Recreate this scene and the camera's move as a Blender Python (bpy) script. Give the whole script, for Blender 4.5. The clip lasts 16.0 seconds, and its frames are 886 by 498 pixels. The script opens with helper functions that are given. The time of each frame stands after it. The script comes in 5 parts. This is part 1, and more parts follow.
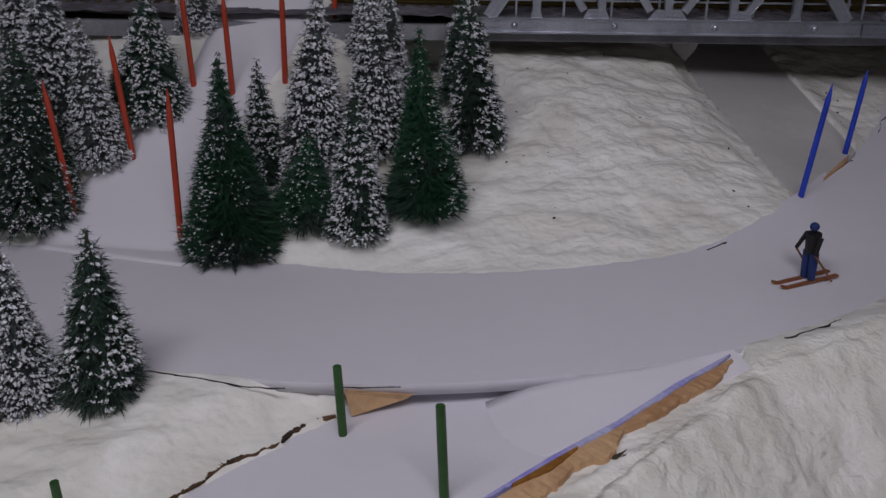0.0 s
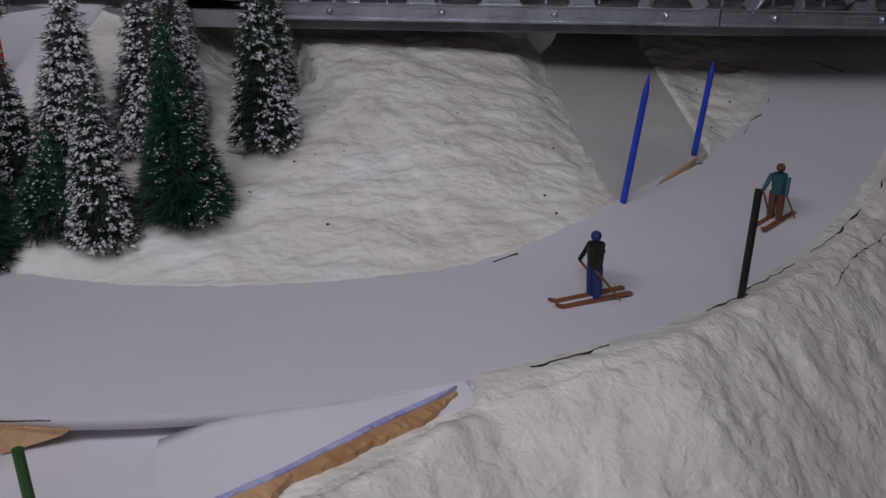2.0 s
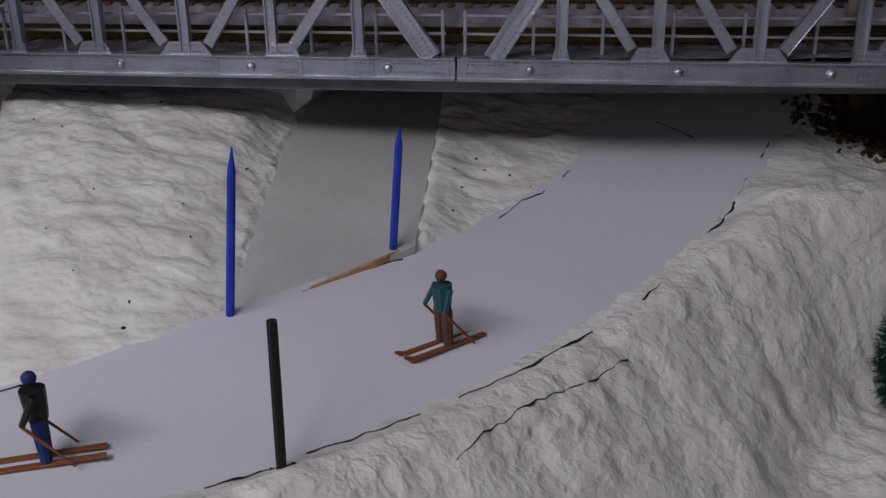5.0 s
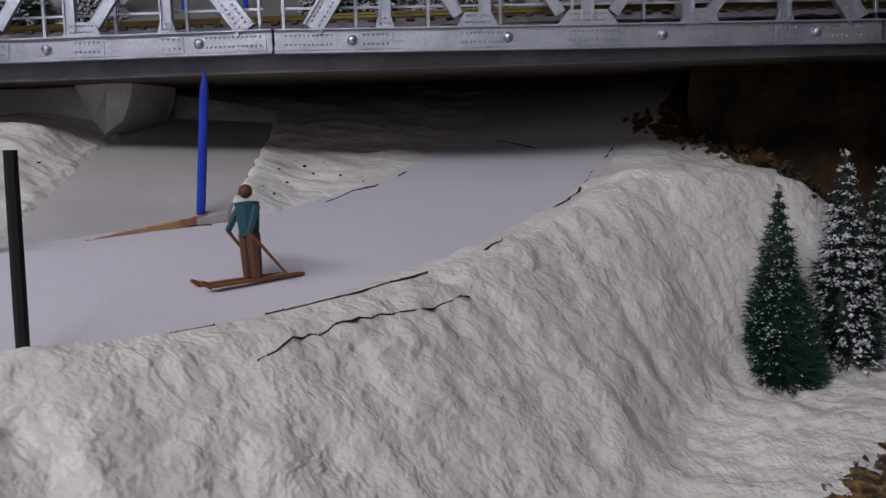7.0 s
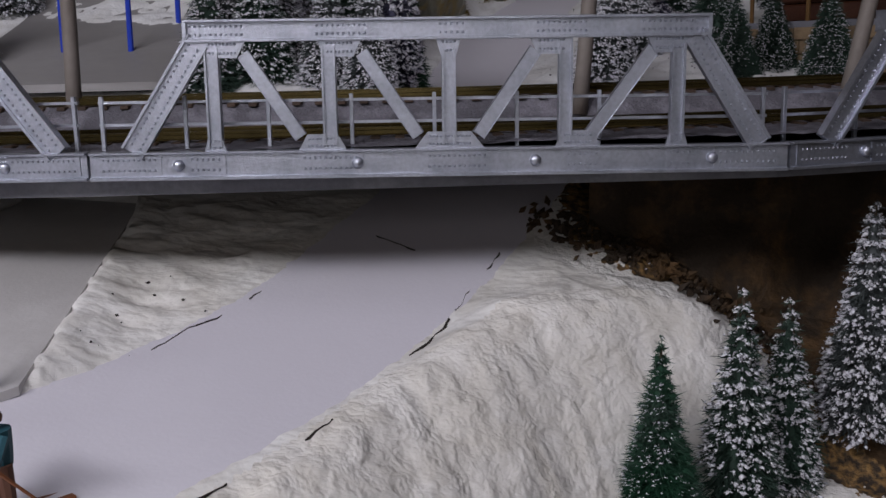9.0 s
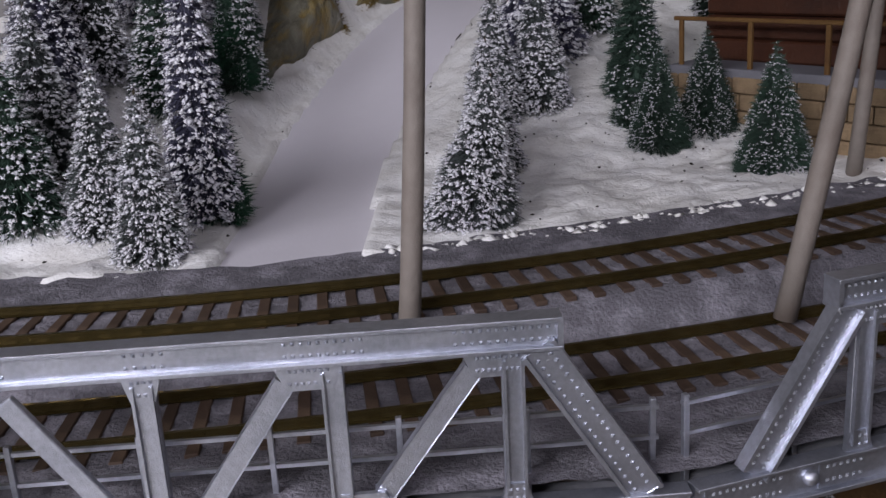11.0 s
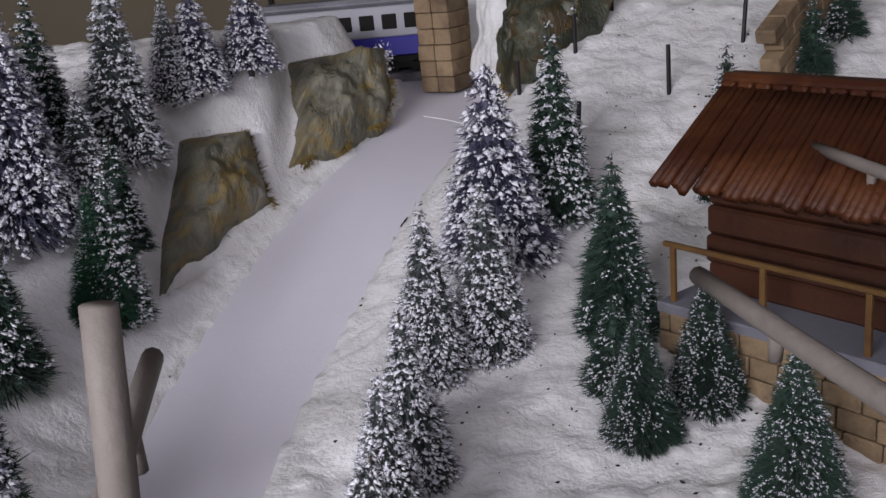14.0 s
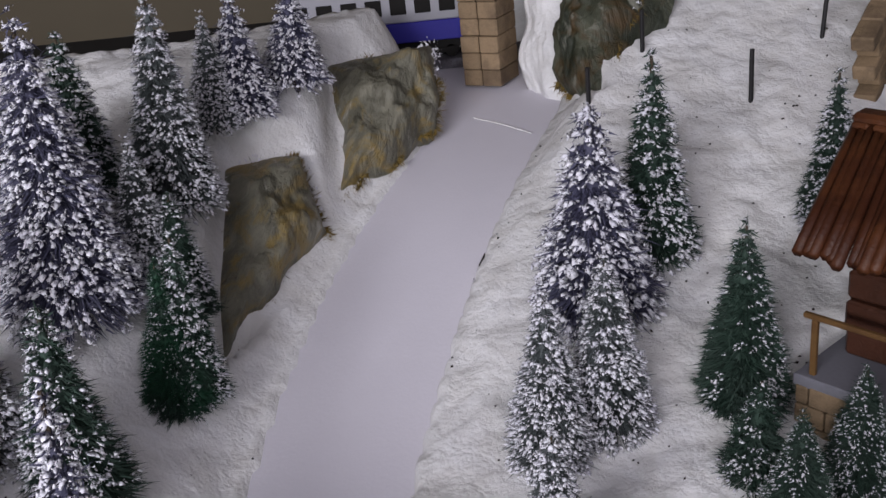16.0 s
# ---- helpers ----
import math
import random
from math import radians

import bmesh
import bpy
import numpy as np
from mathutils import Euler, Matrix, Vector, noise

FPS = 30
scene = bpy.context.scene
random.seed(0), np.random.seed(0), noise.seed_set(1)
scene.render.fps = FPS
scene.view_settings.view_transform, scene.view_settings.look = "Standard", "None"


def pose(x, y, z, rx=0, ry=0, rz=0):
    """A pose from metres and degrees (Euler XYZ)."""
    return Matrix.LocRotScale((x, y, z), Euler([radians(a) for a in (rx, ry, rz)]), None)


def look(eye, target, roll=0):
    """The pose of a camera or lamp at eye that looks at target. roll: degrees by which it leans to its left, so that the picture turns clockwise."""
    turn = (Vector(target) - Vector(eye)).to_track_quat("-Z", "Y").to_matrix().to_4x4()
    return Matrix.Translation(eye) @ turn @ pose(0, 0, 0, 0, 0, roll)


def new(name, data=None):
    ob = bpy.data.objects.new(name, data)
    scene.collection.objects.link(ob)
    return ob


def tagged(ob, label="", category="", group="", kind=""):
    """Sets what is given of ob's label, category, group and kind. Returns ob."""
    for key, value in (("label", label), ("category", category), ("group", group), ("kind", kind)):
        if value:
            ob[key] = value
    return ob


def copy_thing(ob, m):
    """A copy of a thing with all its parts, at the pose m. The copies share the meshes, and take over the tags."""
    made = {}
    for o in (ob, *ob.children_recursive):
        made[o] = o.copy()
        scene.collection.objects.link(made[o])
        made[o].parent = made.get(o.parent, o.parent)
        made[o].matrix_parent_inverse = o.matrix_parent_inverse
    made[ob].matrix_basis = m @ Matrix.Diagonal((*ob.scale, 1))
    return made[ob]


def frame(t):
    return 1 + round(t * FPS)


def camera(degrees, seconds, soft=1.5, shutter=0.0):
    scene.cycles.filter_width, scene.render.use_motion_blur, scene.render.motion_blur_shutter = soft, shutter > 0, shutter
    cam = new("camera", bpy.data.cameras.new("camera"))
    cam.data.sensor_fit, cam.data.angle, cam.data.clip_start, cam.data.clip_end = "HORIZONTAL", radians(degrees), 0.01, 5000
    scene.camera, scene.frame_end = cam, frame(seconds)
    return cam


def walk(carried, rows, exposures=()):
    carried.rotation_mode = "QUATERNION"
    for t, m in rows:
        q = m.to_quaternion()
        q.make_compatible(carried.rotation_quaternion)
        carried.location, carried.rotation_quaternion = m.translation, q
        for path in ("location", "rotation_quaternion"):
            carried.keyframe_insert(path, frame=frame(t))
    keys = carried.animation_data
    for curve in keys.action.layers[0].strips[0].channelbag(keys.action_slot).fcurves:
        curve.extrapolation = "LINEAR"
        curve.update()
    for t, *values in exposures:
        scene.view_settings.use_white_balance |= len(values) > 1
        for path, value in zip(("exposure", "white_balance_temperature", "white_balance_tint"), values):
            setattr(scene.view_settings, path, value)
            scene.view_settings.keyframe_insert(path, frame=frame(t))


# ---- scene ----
cam = camera(47.5, 16.0)
PATH = [
    (0, (-0.01277, -0.00979, 1.21695), (0.01683, 0.90588, 0.81611), 1.17),
    (0.5, (0.01593, 0.00040, 1.20953), (0.04155, 0.91949, 0.81631), 1.12),
    (1, (0.03425, 0.00780, 1.20295), (0.06204, 0.92830, 0.81320), 0.52),
    (1.5, (0.04290, 0.01434, 1.20247), (0.06615, 0.93453, 0.81170), 0.82),
    (2, (0.07485, 0.03052, 1.20001), (0.08036, 0.95103, 0.80933), 1.06),
    (2.5, (0.11816, 0.04255, 1.20011), (0.09750, 0.96314, 0.81013), 0.46),
    (3, (0.10924, 0.04966, 1.20527), (0.10858, 0.97183, 0.81848), 0.80),
    (3.5, (0.14073, 0.07451, 1.20422), (0.08978, 1.01007, 0.85473), 3.49),
    (4, (0.18472, 0.10052, 1.19475), (0.03204, 1.01755, 0.82632), 3.14),
    (4.5, (0.20807, 0.10803, 1.19191), (0.02950, 1.02058, 0.82399), 1.45),
    (5, (0.23651, 0.13051, 1.18831), (0.06578, 1.04990, 0.83394), -1.08),
    (5.2, (0.25005, 0.14289, 1.18917), (0.09215, 1.06419, 0.83380), -1.02),
    (7.3, (0.24519, 0.14543, 1.09901), (0.21242, 1.14059, 1.00644), -1.80),
    (7.5, (0.24371, 0.14509, 1.10337), (0.22171, 1.14111, 1.01698), -1.75),
    (8, (0.24181, 0.14439, 1.09958), (0.22449, 1.14158, 1.02676), -2.14),
    (8.5, (0.24635, 0.14992, 1.12175), (0.23325, 1.14584, 1.03255), -1.63),
    (9, (0.28723, 0.18940, 1.15649), (0.22976, 1.16889, 0.96335), -1.52),
    (9.5, (0.32529, 0.24991, 1.18549), (0.21802, 1.18862, 0.85788), -3.45),
    (10, (0.31357, 0.26293, 1.20661), (0.26840, 1.19370, 0.84382), -2.74),
    (10.2, (0.31856, 0.27234, 1.21074), (0.27806, 1.20727, 0.85822), -3.19),
    (12.3, (0.33092, 0.34471, 1.23648), (0.29686, 1.30527, 0.96050), -4.23),
    (12.5, (0.33183, 0.35523, 1.24003), (0.29655, 1.31540, 0.96285), -4.31),
    (13, (0.34664, 0.37633, 1.24962), (0.30332, 1.33376, 0.96422), -5.58),
    (13.5, (0.37416, 0.39669, 1.25551), (0.31758, 1.35298, 0.96862), -6.12),
    (14, (0.36184, 0.41222, 1.27398), (0.29592, 1.36357, 0.97300), -5.36),
    (14.5, (0.34914, 0.42515, 1.28591), (0.28188, 1.37074, 0.96759), -5.84),
    (15, (0.33695, 0.43725, 1.30217), (0.28521, 1.37552, 0.96017), -6.00),
    (15.5, (0.32594, 0.44630, 1.31139), (0.28470, 1.37662, 0.94696), -6.03),
    (16, (0.31878, 0.45526, 1.31223), (0.29618, 1.37410, 0.91825), -5.99),
]
walk(cam, [(t, look(eye, target, roll)) for t, eye, target, roll in PATH],
     exposures=[(0, -0.08), (2.0, -0.02), (3.5, 0.12), (5.2, 0.40), (7.3, 0.75), (8.0, 0.72), (9.0, 1.08), (10.2, 1.58), (12.3, 2.22), (16, 2.22)])


# ---- world and light ----
world = bpy.data.worlds.new("room_air")
scene.world = world
world.use_nodes = True
world.node_tree.nodes["Background"].inputs["Color"].default_value = (0.62, 0.66, 0.80, 1)
world.node_tree.nodes["Background"].inputs["Strength"].default_value = 0.03


def area_lamp(name, at, target, sx, sy, power, colour):
    d = bpy.data.lights.new(name, "AREA")
    d.shape, d.size, d.size_y, d.energy, d.color = "RECTANGLE", sx, sy, power, colour
    ob = new(name, d)
    ob.matrix_world = look(at, target)
    return ob


area_lamp("room_lamp_front", (-0.06, -0.06, 1.47), (0.11, 0.42, 1.09), 0.45, 0.08, 1.55, (0.975, 0.955, 1.05))
area_lamp("room_lamp_back", (0.42, 0.10, 1.68), (0.28, 0.75, 1.17), 0.7, 0.4, 0.34, (0.965, 0.915, 1.08))
# Added fill for the bright room in front; it gleams on the bridge steel.
area_lamp("front_fill", (0.22, -1.35, 1.45), (0.2, 0.45, 1.12), 0.75, 0.55, 1.15, (0.97, 0.95, 1.0))


# ---- materials ----
def material(name, base, rough=0.6, metal=0.0, spots=None, scale=200.0, grain=0.12, bump=0.0, bump_scale=600.0, spread=(0.45, 0.65), each=0.0, spec=0.3, stretch=1.0, ridged=False):
    """A surface with broad and fine variation: base colour, a second colour in spots, grain and a fine relief."""
    m = bpy.data.materials.new(name)
    m.use_nodes = True
    nt = m.node_tree
    n, l = nt.nodes, nt.links
    b = n["Principled BSDF"]
    b.inputs["Roughness"].default_value, b.inputs["Metallic"].default_value = rough, metal
    b.inputs["Specular IOR Level"].default_value = spec
    co = n.new("ShaderNodeTexCoord")
    out = co.outputs["Object"]
    big = n.new("ShaderNodeTexNoise")
    big.inputs["Scale"].default_value, big.inputs["Detail"].default_value, big.inputs["Roughness"].default_value = scale * 0.22, 5, 0.65
    l.new(out, big.inputs["Vector"])
    ramp = n.new("ShaderNodeValToRGB")
    ramp.color_ramp.elements[0].position, ramp.color_ramp.elements[1].position = spread
    ramp.color_ramp.elements[0].color = (*base, 1)
    ramp.color_ramp.elements[1].color = (*(spots or base), 1)
    l.new(big.outputs["Fac"], ramp.inputs["Fac"])
    fine = n.new("ShaderNodeTexNoise")
    fine.inputs["Scale"].default_value, fine.inputs["Detail"].default_value = scale * 4, 3
    l.new(out, fine.inputs["Vector"])
    span = n.new("ShaderNodeMapRange")
    span.inputs["To Min"].default_value, span.inputs["To Max"].default_value = 1 - grain, 1 + grain
    l.new(fine.outputs["Fac"], span.inputs["Value"])
    mix = n.new("ShaderNodeVectorMath")
    mix.operation = "SCALE"
    l.new(ramp.outputs["Color"], mix.inputs[0])
    l.new(span.outputs["Result"], mix.inputs["Scale"])
    last = mix.outputs["Vector"]
    if each:
        info = n.new("ShaderNodeObjectInfo")
        tone = n.new("ShaderNodeMapRange")
        tone.inputs["To Min"].default_value, tone.inputs["To Max"].default_value = 1 - each, 1 + each
        l.new(info.outputs["Random"], tone.inputs["Value"])
        again = n.new("ShaderNodeVectorMath")
        again.operation = "SCALE"
        l.new(last, again.inputs[0])
        l.new(tone.outputs["Result"], again.inputs["Scale"])
        last = again.outputs["Vector"]
    l.new(last, b.inputs["Base Color"])
    if bump:
        rel = n.new("ShaderNodeTexNoise")
        rel.inputs["Scale"].default_value, rel.inputs["Detail"].default_value = bump_scale, 4
        rel.noise_type = "RIDGED_MULTIFRACTAL" if ridged else "FBM"
        longer = n.new("ShaderNodeMapping")
        longer.inputs["Scale"].default_value = (1 / stretch, 1, 1)
        l.new(out, longer.inputs["Vector"])
        l.new(longer.outputs["Vector"], rel.inputs["Vector"])
        bp = n.new("ShaderNodeBump")
        bp.inputs["Strength"].default_value, bp.inputs["Distance"].default_value = 1.0, bump
        l.new(rel.outputs["Fac"], bp.inputs["Height"])
        fine_rel = n.new("ShaderNodeTexNoise")
        fine_rel.inputs["Scale"].default_value, fine_rel.inputs["Detail"].default_value = bump_scale * 4.5, 3
        l.new(out, fine_rel.inputs["Vector"])
        fine_bp = n.new("ShaderNodeBump")
        fine_bp.inputs["Strength"].default_value, fine_bp.inputs["Distance"].default_value = 1.0, bump * 0.22
        l.new(fine_rel.outputs["Fac"], fine_bp.inputs["Height"])
        l.new(bp.outputs["Normal"], fine_bp.inputs["Normal"])
        l.new(fine_bp.outputs["Normal"], b.inputs["Normal"])
    return m


def plaster(name, base, spots, scale, stretch, turn, depth, ledge, fine, crisp=6.0):
    """Spread filler: wandering strokes, a few overlapping ledges and a fine tooth, all as relief, with slightly uneven white."""
    m = bpy.data.materials.new(name)
    m.use_nodes = True
    n, l = m.node_tree.nodes, m.node_tree.links
    b = n["Principled BSDF"]
    b.inputs["Roughness"].default_value, b.inputs["Specular IOR Level"].default_value = 0.55, 0.3
    co, longer = n.new("ShaderNodeTexCoord"), n.new("ShaderNodeMapping")
    longer.inputs["Scale"].default_value = (1 / stretch, 1, 1)
    longer.inputs["Rotation"].default_value = (0, 0, radians(turn))
    l.new(co.outputs["Object"], longer.inputs["Vector"])

    def wave(size, detail, bend, source):
        t = n.new("ShaderNodeTexNoise")
        t.inputs["Scale"].default_value, t.inputs["Detail"].default_value = size, detail
        t.inputs["Roughness"].default_value, t.inputs["Distortion"].default_value = 0.62, bend
        l.new(source, t.inputs["Vector"])
        return t.outputs["Fac"]

    def scaled(value, factor):
        t = n.new("ShaderNodeMath")
        t.operation = "MULTIPLY"
        l.new(value, t.inputs[0])
        t.inputs[1].default_value = factor
        return t.outputs["Value"]

    def plus(p, q):
        t = n.new("ShaderNodeMath")
        l.new(p, t.inputs[0])
        l.new(q, t.inputs[1])
        return t.outputs["Value"]

    stroke = wave(scale, 3.2, 0.15, longer.outputs["Vector"])
    lap = n.new("ShaderNodeMapRange")
    lap.interpolation_type = "SMOOTHSTEP"
    lap.inputs["From Min"].default_value, lap.inputs["From Max"].default_value = 0.49, 0.49 + 0.3 / crisp
    l.new(wave(scale * 0.6, 3, 0.7, longer.outputs["Vector"]), lap.inputs["Value"])
    tooth = wave(scale * 9, 4, 0.4, co.outputs["Object"])
    high = plus(plus(stroke, scaled(lap.outputs["Result"], ledge)), scaled(tooth, fine))
    bp = n.new("ShaderNodeBump")
    bp.inputs["Strength"].default_value, bp.inputs["Distance"].default_value = 1.0, depth
    l.new(high, bp.inputs["Height"])
    l.new(bp.outputs["Normal"], b.inputs["Normal"])
    ramp = n.new("ShaderNodeValToRGB")
    ramp.color_ramp.elements[0].position, ramp.color_ramp.elements[1].position = 0.38, 0.66
    ramp.color_ramp.elements[0].color, ramp.color_ramp.elements[1].color = (*base, 1), (*spots, 1)
    l.new(wave(scale * 0.4, 7, 0.8, co.outputs["Object"]), ramp.inputs["Fac"])
    l.new(ramp.outputs["Color"], b.inputs["Base Color"])
    return m


SNOW = plaster("plaster_snow", (0.66, 0.635, 0.585), (0.80, 0.79, 0.765), 62, 1.35, 10, 0.0030, 0.12, 0.07, 1.6)
SNOW_ROUGH = plaster("dabbed_plaster_snow", (0.67, 0.64, 0.58), (0.78, 0.76, 0.72), 135, 1.25, 58, 0.0021, 0.14, 0.06, 1.6)
SNOW_UP = plaster("powder_snow", (0.68, 0.67, 0.65), (0.80, 0.80, 0.80), 120, 1.0, 20, 0.0014, 0.10, 0.18, 1.5)
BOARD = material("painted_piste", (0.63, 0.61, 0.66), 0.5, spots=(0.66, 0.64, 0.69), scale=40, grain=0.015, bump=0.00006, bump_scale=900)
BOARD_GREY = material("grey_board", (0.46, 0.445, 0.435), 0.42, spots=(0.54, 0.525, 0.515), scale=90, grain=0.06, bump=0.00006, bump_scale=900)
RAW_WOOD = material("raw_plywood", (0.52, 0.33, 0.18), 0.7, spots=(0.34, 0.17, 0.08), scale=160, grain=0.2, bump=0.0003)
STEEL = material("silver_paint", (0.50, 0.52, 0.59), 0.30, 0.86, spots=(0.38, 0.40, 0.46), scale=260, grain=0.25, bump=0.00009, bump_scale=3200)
# Tan plywood coloured dark brown: the darkness below the deck is put into it.
PLY = material("shade_dark_plywood", (0.13, 0.105, 0.08), 0.8, spots=(0.09, 0.07, 0.055), scale=120, grain=0.15, bump=0.0003)
DECK = material("grey_deck_edge", (0.16, 0.16, 0.18), 0.5, spots=(0.24, 0.24, 0.26), scale=200, grain=0.2, bump=0.0002)
BALLAST = material("grey_ballast", (0.11, 0.105, 0.12), 0.9, spots=(0.22, 0.21, 0.24), scale=500, grain=0.35, bump=0.0007, bump_scale=1100)
BRASS = material("tarnished_brass", (0.15, 0.115, 0.045), 0.25, 0.9, spots=(0.10, 0.075, 0.03), scale=120, grain=0.2)
SLEEPER = material("sleeper_brown", (0.055, 0.035, 0.025), 0.7, spots=(0.09, 0.06, 0.04), scale=400, grain=0.3, each=0.25)
# Brown rock and moss; the near-black base carries the shade below the bridge.
ROCK = material("shade_dark_rock", (0.030, 0.020, 0.012), 0.8, spots=(0.10, 0.055, 0.022), scale=200, grain=0.3, bump=0.0015, bump_scale=150)
CREAM = material("cream_post", (0.20, 0.175, 0.155), 0.6, spots=(0.10, 0.074, 0.06), scale=75, grain=0.15, bump=0.0002)
RED = material("red_lacquer", (0.36, 0.045, 0.022), 0.5, spots=(0.28, 0.04, 0.02), scale=300, grain=0.1)
BLUE = material("blue_lacquer", (0.018, 0.05, 0.42), 0.45, spots=(0.015, 0.03, 0.25), scale=300, grain=0.15)
GREEN = material("green_lacquer", (0.03, 0.085, 0.022), 0.5, spots=(0.02, 0.05, 0.02), scale=300, grain=0.15)
BLACK = material("black_lacquer", (0.012, 0.011, 0.012), 0.5, scale=300, grain=0.2)
BARK = material("twisted_wire_stem", (0.06, 0.045, 0.03), 0.8, scale=500, grain=0.2)
NEEDLE = material("dark_needles", (0.024, 0.048, 0.034), 0.7, spots=(0.042, 0.066, 0.052), scale=300, grain=0.3, each=0.25)
NEEDLE_GREEN = material("green_needles", (0.016, 0.060, 0.032), 0.6, spots=(0.036, 0.056, 0.046), scale=200, grain=0.3, each=0.2)
NEEDLE_FROST = material("frosted_needles", (0.060, 0.072, 0.070), 0.7, spots=(0.10, 0.11, 0.115), scale=300, grain=0.3, each=0.2)
NEEDLE_BLUE = material("violet_needles", (0.060, 0.060, 0.100), 0.7, spots=(0.10, 0.10, 0.145), scale=300, grain=0.3, each=0.2)
FLOCK = material("snow_flock", (0.77, 0.765, 0.81), 0.8, spots=(0.68, 0.67, 0.74), scale=400, grain=0.08)
ROOF = material("brown_roof", (0.042, 0.012, 0.0045), 0.5, spots=(0.085, 0.028, 0.009), scale=160, grain=0.25, bump=0.0003, bump_scale=700)
TIMBER = material("stained_timber", (0.046, 0.016, 0.008), 0.5, spots=(0.026, 0.010, 0.006), scale=180, grain=0.2, bump=0.0003, each=0.2)
STONE = material("tan_stone", (0.24, 0.17, 0.10), 0.8, spots=(0.13, 0.09, 0.056), scale=350, grain=0.15, bump=0.0005, each=0.18)
RAIL_WOOD = material("ochre_rail_wood", (0.12, 0.065, 0.022), 0.5, spots=(0.075, 0.036, 0.014), scale=220, grain=0.2)
TERRACE = material("grey_terrace", (0.15, 0.15, 0.17), 0.7, scale=200, grain=0.1)
BACK_WALL = material("olive_wall", (0.085, 0.070, 0.043), 0.7, spots=(0.075, 0.060, 0.037), scale=15, grain=0.04)
BLUE_EDGE = material("blue_pen_edge", (0.42, 0.42, 0.62), 0.6, spots=(0.25, 0.22, 0.60), scale=300, grain=0.1)
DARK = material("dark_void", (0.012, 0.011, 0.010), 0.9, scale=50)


def edge_material():
    """Where the snow ends raggedly over brown rock: the distance to the edge, broken up by noise, parts the two."""
    m = bpy.data.materials.new("ragged_snow_edge")
    m.use_nodes = True
    n, l = m.node_tree.nodes, m.node_tree.links
    snow = n["Principled BSDF"]
    snow.inputs["Base Color"].default_value, snow.inputs["Roughness"].default_value = (0.73, 0.71, 0.67, 1), 0.5
    rock = n.new("ShaderNodeBsdfPrincipled")
    rock.inputs["Roughness"].default_value = 0.8
    where, big, fine = n.new("ShaderNodeAttribute"), n.new("ShaderNodeTexNoise"), n.new("ShaderNodeTexNoise")
    where.attribute_name = "bare"
    co = n.new("ShaderNodeTexCoord")
    big.inputs["Scale"].default_value, big.inputs["Detail"].default_value = 260, 5
    fine.inputs["Scale"].default_value, fine.inputs["Detail"].default_value = 420, 4
    l.new(co.outputs["Object"], big.inputs["Vector"])
    l.new(co.outputs["Object"], fine.inputs["Vector"])
    rag = n.new("ShaderNodeMapRange")
    rag.inputs["To Min"].default_value, rag.inputs["To Max"].default_value = -0.010, 0.010
    l.new(big.outputs["Fac"], rag.inputs["Value"])
    total = n.new("ShaderNodeMath")
    l.new(where.outputs["Fac"], total.inputs[0])
    l.new(rag.outputs["Result"], total.inputs[1])
    cut = n.new("ShaderNodeMapRange")
    cut.inputs["From Min"].default_value, cut.inputs["From Max"].default_value = -0.0002, 0.0002
    l.new(total.outputs["Value"], cut.inputs["Value"])
    ramp = n.new("ShaderNodeValToRGB")
    ramp.color_ramp.elements[0].color, ramp.color_ramp.elements[1].color = (0.03, 0.02, 0.012, 1), (0.26, 0.15, 0.05, 1)
    ramp.color_ramp.elements[0].position, ramp.color_ramp.elements[1].position = 0.42, 0.66
    l.new(fine.outputs["Fac"], ramp.inputs["Fac"])
    l.new(ramp.outputs["Color"], rock.inputs["Base Color"])
    bp = n.new("ShaderNodeBump")
    bp.inputs["Distance"].default_value = 0.0012
    l.new(fine.outputs["Fac"], bp.inputs["Height"])
    for shader in (snow, rock):
        l.new(bp.outputs["Normal"], shader.inputs["Normal"])
    mix = n.new("ShaderNodeMixShader")
    l.new(cut.outputs["Result"], mix.inputs["Fac"])
    l.new(snow.outputs["BSDF"], mix.inputs[1])
    l.new(rock.outputs["BSDF"], mix.inputs[2])
    l.new(mix.outputs["Shader"], n["Material Output"].inputs["Surface"])
    return m


SNOW_EDGE = edge_material()


